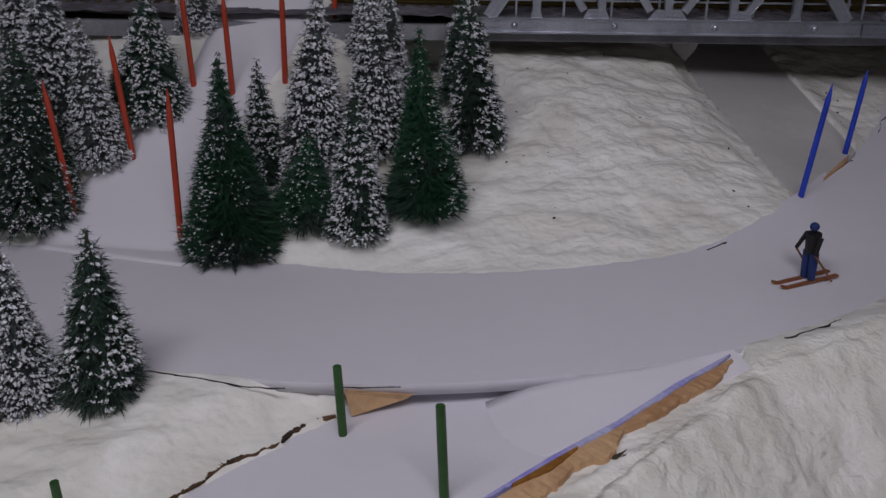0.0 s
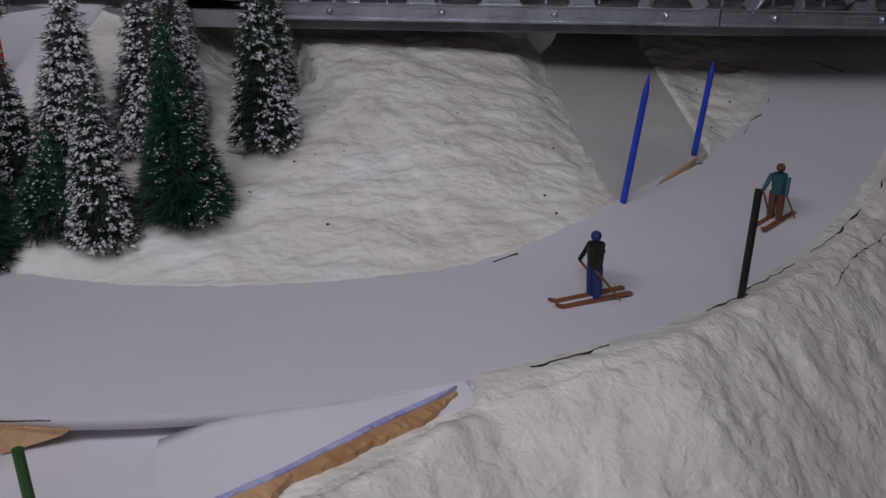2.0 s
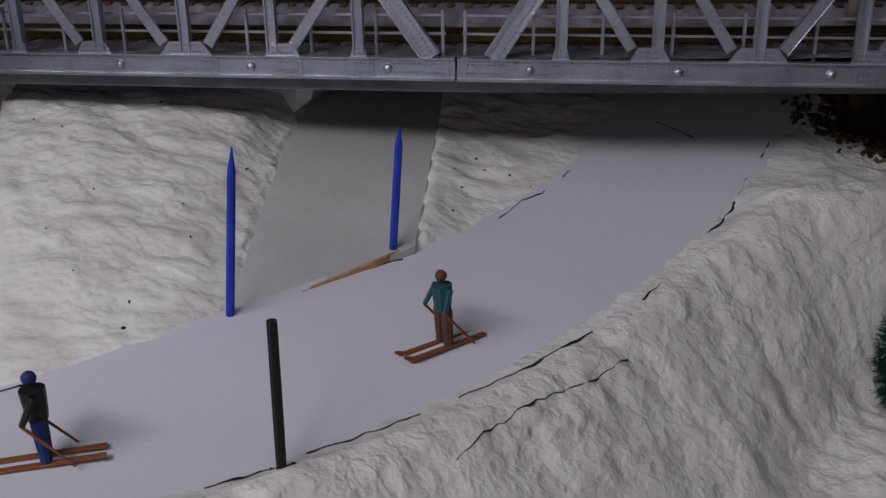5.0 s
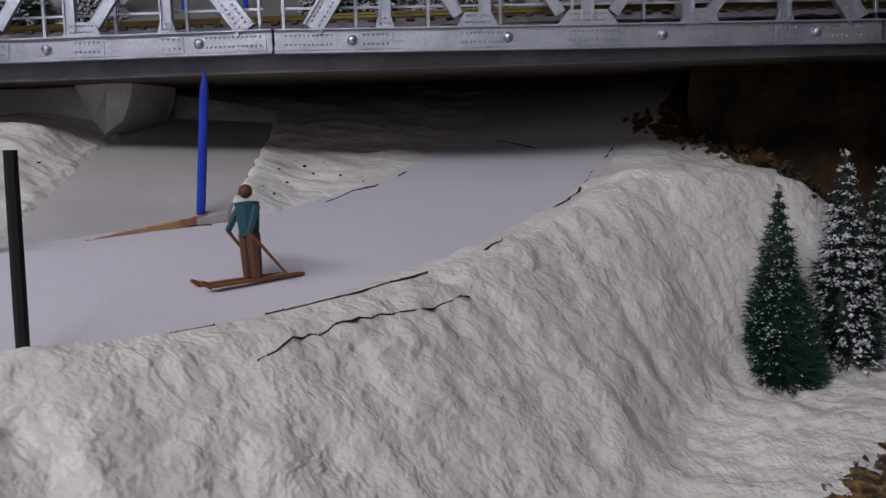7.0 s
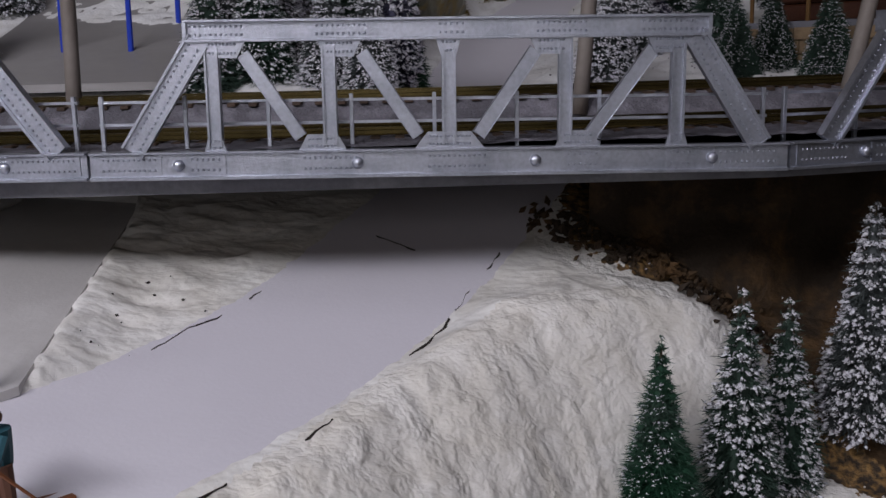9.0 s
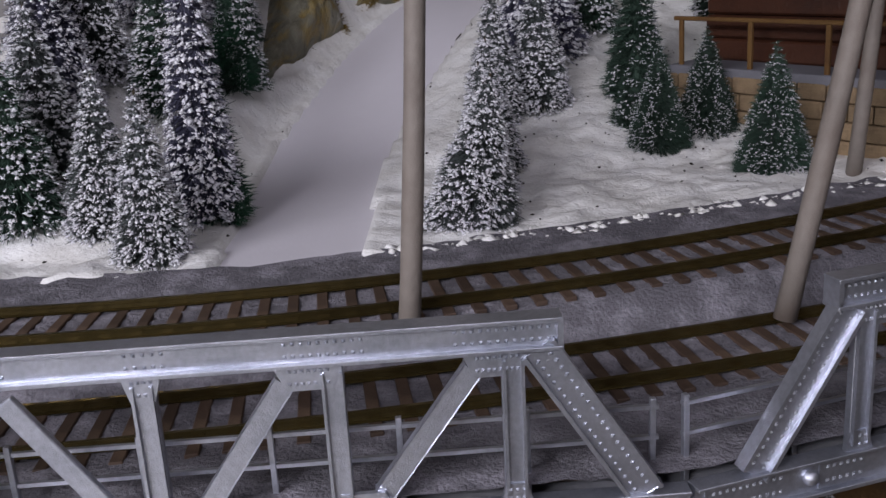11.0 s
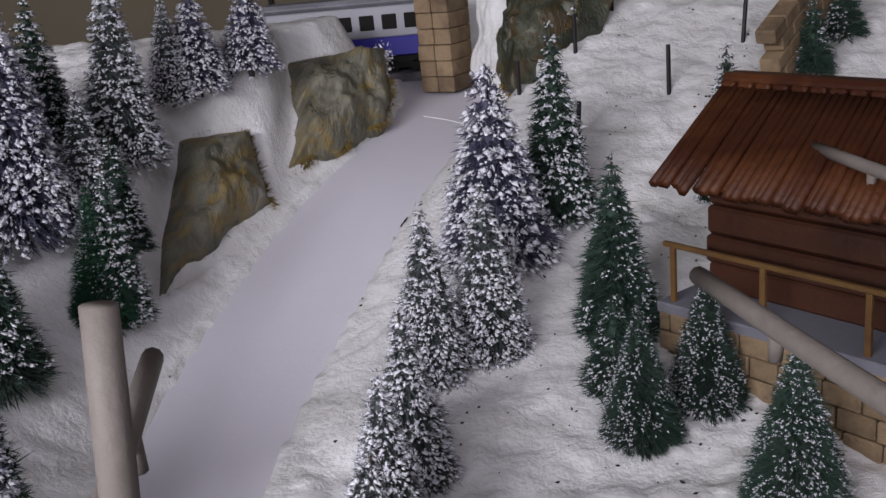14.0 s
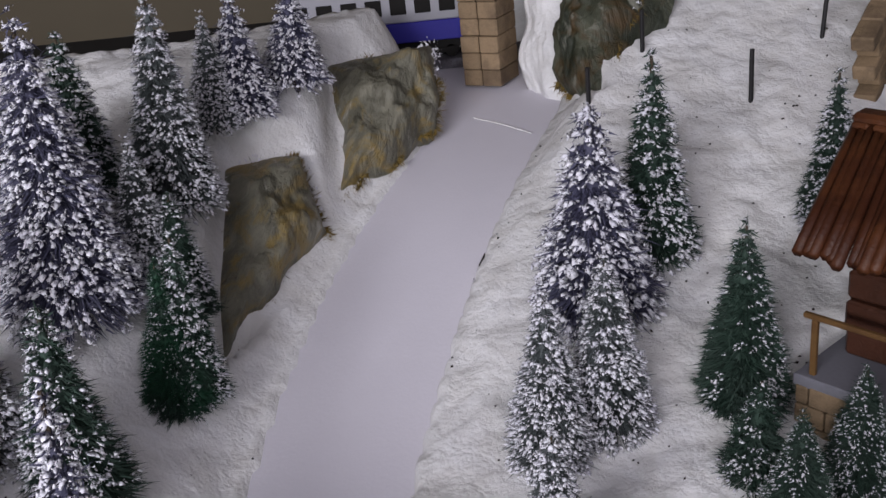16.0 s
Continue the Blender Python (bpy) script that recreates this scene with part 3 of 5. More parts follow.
def slalom_board():
    """The smooth run between the red poles, lying on the hillside."""
    left = [(-0.1570, 0.3440)] + SLALOM[:7]
    right = [(-0.0930, 0.3230)] + SLALOM[:6:-1]
    n, across = 60, 12
    verts, faces = [], []

    def at(line, t):
        k = min(int(t * (len(line) - 1)), len(line) - 2)
        f = t * (len(line) - 1) - k
        return [line[k][c] + (line[k + 1][c] - line[k][c]) * f for c in (0, 1)]

    for i in range(n + 1):
        p, q = at(left, i / n), at(right, i / n)
        for j in range(across + 1):
            x, y = (p[c] + (q[c] - p[c]) * j / across for c in (0, 1))
            verts.append((x, y, float(low_ground(np.array([x]), np.array([y]))[0]) + 0.0010 - (0.002 if i == 0 else 0)))
    m = across + 1
    for i in range(n):
        faces += [(i * m + j, i * m + j + 1, i * m + m + j + 1, i * m + m + j) for j in range(across)]
    ring = list(range(m)) + [i * m + across for i in range(1, n + 1)] + [n * m + j for j in range(across - 1, -1, -1)] + [i * m for i in range(n - 1, 0, -1)]
    base = len(verts)
    verts += [(verts[i][0], verts[i][1], verts[i][2] - 0.003) for i in ring]
    faces += [(ring[i], base + i, base + (i + 1) % len(ring), ring[(i + 1) % len(ring)]) for i in range(len(ring))]
    return tagged(mesh_object("slalom_slope", verts, faces, BOARD, None, True), "smooth pale lilac-grey slalom run between red poles", "ski slope", kind="structure")


slalom_board()
polygon_board("low_slope", LOW, low_board_z, 0.0022, BOARD, "smooth pale grey lower ski slope board", "ski slope")


tagged(part("wall_closure", box(-0.46, 0.118, 0.484, 0.490, 1.06, 1.1225, 0.0005), SNOW, None), "pale plaster strip closing the hill below the deck", "wall", kind="structure")
low = bpy.data.objects["low_slope"]


def torn_strip(name, line, wide, mat, parent, label, seed, lift=0.0, skirt=0.002, broken=False):
    """A flat ragged strip along a line on the ground."""
    rng = random.Random(seed)
    verts, faces = [], []
    pts = []
    for p, q in zip(line, line[1:]):
        pts += [Vector(p).lerp(Vector(q), i / 20) for i in range(20)]
    pts.append(Vector(line[-1]))
    for i, p in enumerate(pts):
        d = (pts[min(i + 1, len(pts) - 1)] - pts[max(i - 1, 0)])
        n = Vector((d.y, -d.x, 0)).normalized()
        w = wide * (0.74 + 0.35 * noise.noise(p * 70 + Vector((seed, 0, 0))) + 0.16 * noise.noise(p * 420) + rng.uniform(-0.05, 0.05)) * min(1.0, 0.2 + 0.1 * i, 0.2 + 0.1 * (len(pts) - 1 - i))
        if broken:
            w *= 0.12 + 2.4 * max(0.0, noise.noise(p * 190 + Vector((0, 0, seed))) + 0.12)
        up = Vector((0, 0, lift))
        verts += [p + up, p + n * w + up + Vector((0, 0, rng.uniform(-0.0003, 0.0003))), p + n * w - Vector((0, 0, skirt)), p - Vector((0, 0, skirt))]
    for i in range(len(pts) - 1):
        a, b = 4 * i, 4 * i + 4
        faces += [(a + k, a + (k + 1) % 4, b + (k + 1) % 4, b + k) for k in range(4)]
    n = 4 * len(pts)
    faces += [(0, 1, 2, 3), (n - 1, n - 2, n - 3, n - 4)]
    ob = mesh_object(name, verts, faces, mat, parent)
    return tagged(ob, label) if label else ob


def on_low(x, y, z=0.0):
    return (x, y, float(low_board_z(x, y)) + z + 0.0012)


def on_gate(x, y, z=0.0003):
    return (x, y, float(gate_z(x, y)) + z)


torn_strip("raw_edge", [on_gate(0.1375, 0.3540), on_gate(0.150, 0.3690), on_gate(0.162, 0.3835), on_gate(0.174, 0.3975)], 0.0013, RAW_WOOD, bpy.data.objects["gate_slope"], "bare plywood edge", 15, 0.0, 0.0030)
torn_strip("raw_edge", [on_low(0.004, 0.188, 0.001), on_low(0.024, 0.203, 0.0015), on_low(0.043, 0.2155, 0.0015)], 0.0088, RAW_WOOD, low, "torn bare plywood edge", 5)
torn_strip("raw_edge", [on_low(0.040, 0.2135, 0.0014), on_low(0.062, 0.231, 0.0011), on_low(0.080, 0.2437, 0.0010)], 0.0050, RAW_WOOD, low, "torn bare plywood edge", 9)
torn_strip("hole", [on_low(0.0385, 0.2035, 0.0010), on_low(0.0408, 0.2042, 0.0012), on_low(0.0425, 0.2060, 0.0006)], 0.0016, BARK, low, "dark frayed hole beside the torn edge", 12)
torn_strip("glue", [on_low(0.012, 0.1945, 0.0021), on_low(0.030, 0.2070, 0.0024)], 0.0022, material("amber_glue", (0.30, 0.14, 0.03), 0.2, spots=(0.20, 0.09, 0.02), scale=300, grain=0.2), low, "dried amber glue", 14)
torn_strip("pen_line", [on_low(0.004, 0.1905, 0.0015), on_low(0.023, 0.2045, 0.002), on_low(0.042, 0.217, 0.002), on_low(0.061, 0.2325, 0.0017), on_low(0.080, 0.2455, 0.0015)], 0.0022, BLUE_EDGE, low, "faint blue pen line", 8)
# the bare plywood riser that shows below the edge of the run
riser = bmesh.new()
front = [riser.verts.new(p) for p in ((-0.0318, 0.2352, 1.0650), (-0.0125, 0.2352, 1.0645), (-0.0150, 0.2362, 1.0622), (-0.0300, 0.2352, 1.0572))]
back = [riser.verts.new(v.co + Vector((0, 0.003, 0))) for v in front]
riser.faces.new(front)
riser.faces.new(back[::-1])
for k in range(4):
    riser.faces.new((front[k], front[(k + 1) % 4], back[(k + 1) % 4], back[k]))
part("riser", riser, RAW_WOOD, low, "bare plywood riser below the run")


def fillet():
    """Smoothed filler where the lower slope runs out into the ski run."""
    verts, faces = [], []
    run = [p + q[:2] for p, q in zip(PISTE, PISTE[1:]) if -0.014 < p[0] < 0.084]
    n = 9
    for i, (px, py, pz, w, qx, qy) in enumerate(run):
        d = Vector((qx - px, qy - py, 0)).normalized()
        right = Vector((d.y, -d.x, 0))
        a = Vector((px, py, pz)) + right * (w - 0.0012) + Vector((0, 0, -0.0002))
        torn = float(np.interp(px, [0.006, 0.024, 0.043, 0.062, 0.080], [0.190, 0.203, 0.2155, 0.231, 0.2435]))
        b = Vector((px, py, pz)) + right * (w + max(0.006, min(0.045, 0.8 * (a.y - torn))))
        b.z = min(float(low_board_z(b.x, b.y)) + 0.0003, a.z - 0.0002)
        rise = float(smooth(-0.012, 0.030, px))
        a.z = rise * a.z + (1 - rise) * min(float(low_board_z(a.x, a.y)) + 0.0003, a.z)
        for k in range(n):
            t = k / (n - 1)
            p = a.lerp(b, t)
            p.z = a.z + (b.z - a.z) * (0.6 * t + 0.4 * t * t * (3 - 2 * t))
            p.z = rise * p.z + (1 - rise) * (float(low_board_z(p.x, p.y)) - 0.0032)
            verts.append(p)
        verts += [verts[-1] - Vector((0, 0, 0.003)), verts[-n] - Vector((0, 0, 0.003))]
    m = n + 2
    for i in range(len(run) - 1):
        faces += [(m * i + k, m * i + (k + 1) % m, m * i + m + (k + 1) % m, m * i + m + k) for k in range(m)]
    last = m * (len(run) - 1)
    faces += [tuple(range(m)), tuple(range(last + m - 1, last - 1, -1))]
    return tagged(mesh_object("trim", verts, faces, BOARD, None, True), "smoothed pale joint between lower slope and ski run", "trim", kind="structure")


fillet()


# ---- deck and tracks ----
BRIDGE = [(0.0085, 0.4340), (0.1853, 0.4345), (0.3598, 0.4475), (0.5280, 0.5030)]
EDGE = [(-0.46, 0.434)] + BRIDGE + [(0.67, 0.560)]


def edge_y(x):
    return np.interp(x, [p[0] for p in EDGE], [p[1] for p in EDGE])


def back_y(x):
    x = np.asarray(x, float)
    return 0.539 + 0.23 * np.maximum(x - 0.27, 0) + 0.7 * np.maximum(x - 0.33, 0) ** 2


def deck_top(x, y):
    s = (y - edge_y(x)) / (back_y(x) - edge_y(x))
    z = 1.1336 + 0.0085 * smooth(0.46, 0.58, s)
    return z + lumps(x, y, 420, 0.0008, 1.0)


def deck_sheet():
    xs = np.linspace(-0.46, 0.66, 270)
    ss = np.linspace(0.012, 1.06, 62)
    gx, gs = np.meshgrid(xs, ss)
    gy = edge_y(gx) + gs * (back_y(gx) - edge_y(gx))
    gz = deck_top(gx, gy)
    nx, ny = len(xs), len(ss)
    verts = list(np.stack([gx.ravel(), gy.ravel(), gz.ravel()], 1))
    faces = [(j * nx + i, j * nx + i + 1, (j + 1) * nx + i + 1, (j + 1) * nx + i) for j in range(ny - 1) for i in range(nx - 1)]
    return tagged(mesh_object("track_bed", verts, faces, BALLAST, None, True), "grey gravel ballast bed under two railway tracks", "ballast", kind="structure")


deck_sheet()


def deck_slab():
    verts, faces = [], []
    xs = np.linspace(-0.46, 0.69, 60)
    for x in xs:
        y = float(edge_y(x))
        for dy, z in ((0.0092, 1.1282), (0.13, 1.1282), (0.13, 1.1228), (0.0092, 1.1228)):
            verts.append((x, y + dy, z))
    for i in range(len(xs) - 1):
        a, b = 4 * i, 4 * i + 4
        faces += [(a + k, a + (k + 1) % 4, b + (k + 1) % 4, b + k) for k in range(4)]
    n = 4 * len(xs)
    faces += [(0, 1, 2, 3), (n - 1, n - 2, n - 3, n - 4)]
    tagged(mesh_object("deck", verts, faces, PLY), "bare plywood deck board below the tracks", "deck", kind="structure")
    verts, faces = [], []
    for x in xs:
        y = float(edge_y(x))
        for dy, z in ((0.0050, 1.1290), (0.0090, 1.1290), (0.0090, 1.1222), (0.0050, 1.1222)):
            verts.append((x, y + dy, z))
    for i in range(len(xs) - 1):
        a, b = 4 * i, 4 * i + 4
        faces += [(a + k, a + (k + 1) % 4, b + (k + 1) % 4, b + k) for k in range(4)]
    faces += [(0, 1, 2, 3), (n - 1, n - 2, n - 3, n - 4)]
    return tagged(mesh_object("trim", verts, faces, DECK), "dark grey strip along the edge of the deck", "trim", kind="structure")


deck_slab()


def track(name, offset, rail_z, label):
    base = thing(name, Matrix(), label, "railway track")
    xs = np.linspace(-0.45, 0.65, 120)
    y0, x0, bend = offset
    pts = np.stack([xs, y0 + bend * np.maximum(xs - x0, 0) ** 2], 1)
    tan = np.gradient(pts, axis=0)
    tan /= np.linalg.norm(tan, axis=1)[:, None]
    left = np.stack([-tan[:, 1], tan[:, 0]], 1)
    for s in (1, -1):
        verts, faces = [], []
        for p, l in zip(pts, left):
            for dx, z in ((-0.00045, 0), (0.00045, 0), (0.00045, -0.0007), (0.0002, -0.0009), (0.0002, -0.0018), (0.0009, -0.0022), (-0.0009, -0.0022), (-0.0002, -0.0018), (-0.0002, -0.0009), (-0.00045, -0.0007)):
                q = p + l * (s * 0.0090 + dx)
                verts.append((q[0], q[1], rail_z + z))
        for i in range(len(pts) - 1):
            a, b = 10 * i, 10 * i + 10
            faces += [(a + k, a + (k + 1) % 10, b + (k + 1) % 10, b + k) for k in range(10)]
        mesh_object("rail", verts, faces, BRASS, base)
    me = None
    length = np.concatenate([[0], np.cumsum(np.linalg.norm(np.diff(pts, axis=0), axis=1))])
    for s in np.arange(0.003, length[-1], 0.0066):
        x, y = np.interp(s, length, pts[:, 0]), np.interp(s, length, pts[:, 1])
        a = math.atan2(np.interp(s, length, tan[:, 1]), np.interp(s, length, tan[:, 0]))
        if me is None:
            first = part("sleeper", box(-0.0013, 0.0013, -0.014, 0.014, -0.0012, 0.0, 0.0002), SLEEPER, base)
            me = first.data
            ob = first
        else:
            ob = new("sleeper", me)
            ob.parent = base
        ob.matrix_basis = Matrix.Translation((x, y, rail_z - 0.0024)) @ Matrix.Rotation(a, 4, "Z")
    return base


track("railway_track", (0.4705, 0.18, 0.63), 1.1365, "model railway track with brass rails and dark brown sleepers")
track("railway_track", (0.5065, 0.22, 1.0), 1.1450, "model railway track with brass rails and dark brown sleepers")


# ---- the bridge ----
POSTS = [0.0317, 0.0602, 0.0897, 0.1185, 0.1464]


def rivet_rows(bm, x0, x1, z, y, n):
    for i in range(n):
        x = x0 + (x1 - x0) * (i + 0.5) / n
        c = [bm.verts.new((x + dx, y, z + dz)) for dx, dz in ((-0.00032, -0.00032), (0.00032, -0.00032), (0.00032, 0.00032), (-0.00032, 0.00032))]
        tip = bm.verts.new((x, y - 0.00035, z))
        for k in range(4):
            bm.faces.new((c[k], c[(k + 1) % 4], tip))


def bridge_span(m, length):
    b = thing("bridge_span", m, "silver-painted riveted steel truss bridge span with railing", "bridge", "spans of the truss bridge")
    L, zt = length, 0.0322
    chord = bmesh.new()
    add_box(chord, 0.0003, L - 0.0003, -0.0008, 0.0012, -0.0034, 0.0028)
    add_box(chord, 0.0003, L - 0.0003, -0.0021, 0.0016, 0.0024, 0.0030, 0.0001)
    add_box(chord, 0.0003, L - 0.0003, -0.0021, 0.0016, -0.0040, -0.0032, 0.0001)
    for x0, x1 in ((0.002, 0.018), (0.024, 0.034), (0.052, 0.068), (0.083, 0.100), (0.118, 0.128), (0.144, 0.151), (0.156, L - 0.002)):
        add_box(chord, x0, x1, -0.0011, 0, -0.0029, 0.0021)
    part("bottom_chord", chord, STEEL, b)
    top = bmesh.new()
    add_box(top, 0.0255, 0.1540, -0.0008, 0.0016, zt - 0.0022, zt + 0.0022)
    add_box(top, 0.0253, 0.1542, -0.0020, 0.0022, zt + 0.0020, zt + 0.0027, 0.0001)
    add_box(top, 0.0253, 0.1542, -0.0020, 0.0022, zt - 0.0027, zt - 0.0020, 0.0001)
    add_box(top, 0.0253, 0.0262, -0.0019, 0.002, zt - 0.0024, zt + 0.0024)
    add_box(top, 0.1533, 0.1542, -0.0019, 0.002, zt - 0.0024, zt + 0.0024)
    part("top_chord", top, STEEL, b)
    for x0, x1 in (((0.0110, 0, 0.0028), (0.0286, 0, zt - 0.0024)), ((L - 0.0075, 0, 0.0028), (0.1503, 0, zt - 0.0024))):
        bm = beam(x0, x1, 0.0058, 0.0022)
        d = Vector(x1) - Vector(x0)
        side = Vector((-d.z, 0, d.x)).normalized() * 0.0026
        for s in (-1, 1):
            rib = beam(Vector(x0) + side * s + Vector((0, -0.0012, 0)), Vector(x1) + side * s + Vector((0, -0.0012, 0)), 0.0007, 0.0014, 0)
            me = bpy.data.meshes.new("tmp")
            rib.to_mesh(me)
            rib.free()
            bm.from_mesh(me)
            bpy.data.meshes.remove(me)
        part("end_diagonal", bm, STEEL, b)
    for x in POSTS:
        bm = beam((x, 0, 0.0030), (x, 0, zt - 0.0022), 0.0036, 0.0018)
        add_box(bm, x - 0.0017, x - 0.0012, -0.0017, 0, 0.004, zt - 0.004)
        add_box(bm, x + 0.0012, x + 0.0017, -0.0017, 0, 0.004, zt - 0.004)
        part("post", bm, STEEL, b)
    for x0, x1 in ((0.0392, 0.0528), (0.0683, 0.0820), (0.1112, 0.0970), (0.1403, 0.1252)):
        part("diagonal", beam((x0, 0.0003, zt - 0.0055), (x1, 0.0003, 0.0060), 0.0034, 0.0014), STEEL, b)
    for x, wide, z0, z1 in ((0.0345, 0.0115, zt - 0.0066, zt - 0.0022), (0.0630, 0.0110, zt - 0.0066, zt - 0.0022), (0.0897, 0.0062, zt - 0.0066, zt - 0.0022), (0.1150, 0.0110, zt - 0.0066, zt - 0.0022), (0.1440, 0.0115, zt - 0.0066, zt - 0.0022),
                            (0.0317, 0.0055, 0.0028, 0.0066), (0.0582, 0.0120, 0.0028, 0.0068), (0.0897, 0.0175, 0.0028, 0.0070), (0.1217, 0.0115, 0.0028, 0.0068), (0.1464, 0.0055, 0.0028, 0.0066)):
        bm = bmesh.new()
        up = z0 > 0.02
        h = wide / 2
        narrow = h * 0.62
        prof = [(x - (h if up else narrow), z1), (x + (h if up else narrow), z1), (x + (narrow if up else h), z0), (x - (narrow if up else h), z0)]
        f = [bm.verts.new((px, -0.0012, pz)) for px, pz in prof]
        g = [bm.verts.new((px, -0.0002, pz)) for px, pz in prof]
        bm.faces.new(f)
        bm.faces.new(g[::-1])
        for k in range(4):
            bm.faces.new((f[k], f[(k + 1) % 4], g[(k + 1) % 4], g[k]))
        n = max(3, int(wide / 0.0014))
        rivet_rows(bm, x - narrow, x + narrow, z0 + 0.0012, -0.0012, n)
        rivet_rows(bm, x - narrow, x + narrow, z1 - 0.0011, -0.0012, n)
        part("gusset_plate", bm, STEEL, b)
    bm = bmesh.new()
    for x0, x1 in ((0.003, 0.017), (0.025, 0.033), (0.053, 0.067), (0.084, 0.099), (0.119, 0.127), (0.1445, 0.1505), (0.157, L - 0.003)):
        for z in (0.0010, -0.0016):
            rivet_rows(bm, x0, x1, z, -0.0011, int((x1 - x0) / 0.00125))
    for x0, x1 in ((0.025, 0.040), (0.057, 0.070), (0.087, 0.094), (0.111, 0.124), (0.137, 0.154)):
        for z in (zt + 0.0010, zt - 0.0010):
            rivet_rows(bm, x0, x1, z, -0.0008, int((x1 - x0) / 0.00125))
    for low_end, high_end in ((Vector((0.0110, 0, 0.0028)), Vector((0.0286, 0, zt - 0.0024))), (Vector((L - 0.0075, 0, 0.0028)), Vector((0.1503, 0, zt - 0.0024)))):
        d = high_end - low_end
        side = Vector((-d.z, 0, d.x)).normalized() * 0.0012
        for i in range(20):
            for s in (-1, 1):
                p = low_end.lerp(high_end, 0.06 + 0.88 * i / 19) + side * s
                rivet_rows(bm, p.x - 0.0003, p.x + 0.0003, p.z, -0.0011, 1)
    tagged(part("rivets", bm, STEEL, b), kind="stuff")
    for i in range(4):
        bm = bmesh.new()
        bmesh.ops.create_icosphere(bm, subdivisions=2, radius=0.0015)
        for v in bm.verts:
            v.co = Vector((0.0223 + i * 0.0444 + v.co.x, -0.0012 + v.co.y * 0.8, -0.0004 + v.co.z))
        part("bolt", bm, STEEL, b, "round shiny bolt head", True)
    rail = part("railing", box(0.0015, L - 0.004, 0.0052, 0.0060, 0.0146, 0.0153), STEEL, b)
    part("lower_bar", box(0.0015, L - 0.004, 0.0052, 0.0060, 0.0090, 0.0097), STEEL, rail)
    for i in range(9):
        x = 0.0022 + i * (L - 0.0072) / 8
        part("railing_post", box(x - 0.0005, x + 0.0005, 0.0050, 0.0062, -0.0005, 0.0165, 0.0001), STEEL, rail)
    return b


for (x0, y0), (x1, y1), z, sag in zip(BRIDGE, BRIDGE[1:], (1.1310, 1.1309, 1.1288), (0, 0.72, 0)):
    bridge_span(pose(x0, y0, z, 0, sag, math.degrees(math.atan2(y1 - y0, x1 - x0))), math.hypot(x1 - x0, y1 - y0))


# ---- fir trees ----
def clump(verts, faces, c, along_d, size, rng):
    """A small uneven lump, longer along one way."""
    n = len(verts)
    d = along_d.normalized()
    u = d.orthogonal().normalized()
    w = d.cross(u)
    k = rng.uniform(0, 6.28)
    ring = [c + (u * math.cos(k + a) + w * math.sin(k + a)) * size * rng.uniform(0.55, 1.1) for a in (0, 1.57, 3.14, 4.71)]
    verts += [c + d * size * rng.uniform(1.2, 2.0), c - d * size * rng.uniform(0.9, 1.6), *ring]
    for i in range(4):
        a, b = n + 2 + i, n + 2 + (i + 1) % 4
        faces += [(n, a, b), (n + 1, b, a)]


def bristles(rng, a, b, width):
    """Thin three-cornered needles from a to b, each turned its own way."""
    side = np.cross(b - a, rng.normal(size=a.shape))
    side *= 0.5 * width / (np.linalg.norm(side, axis=1)[:, None] + 1e-9)
    return np.stack([a - side, a + side, b], 1).reshape(-1, 3), np.arange(3 * len(a)).reshape(-1, 3)


OCTA = np.array([(0, 2, 4), (2, 1, 4), (1, 3, 4), (3, 0, 4), (2, 0, 5), (1, 2, 5), (3, 1, 5), (0, 3, 5)])
TETRA = np.array([(0, 1, 2), (0, 2, 3), (0, 3, 1), (1, 3, 2)])


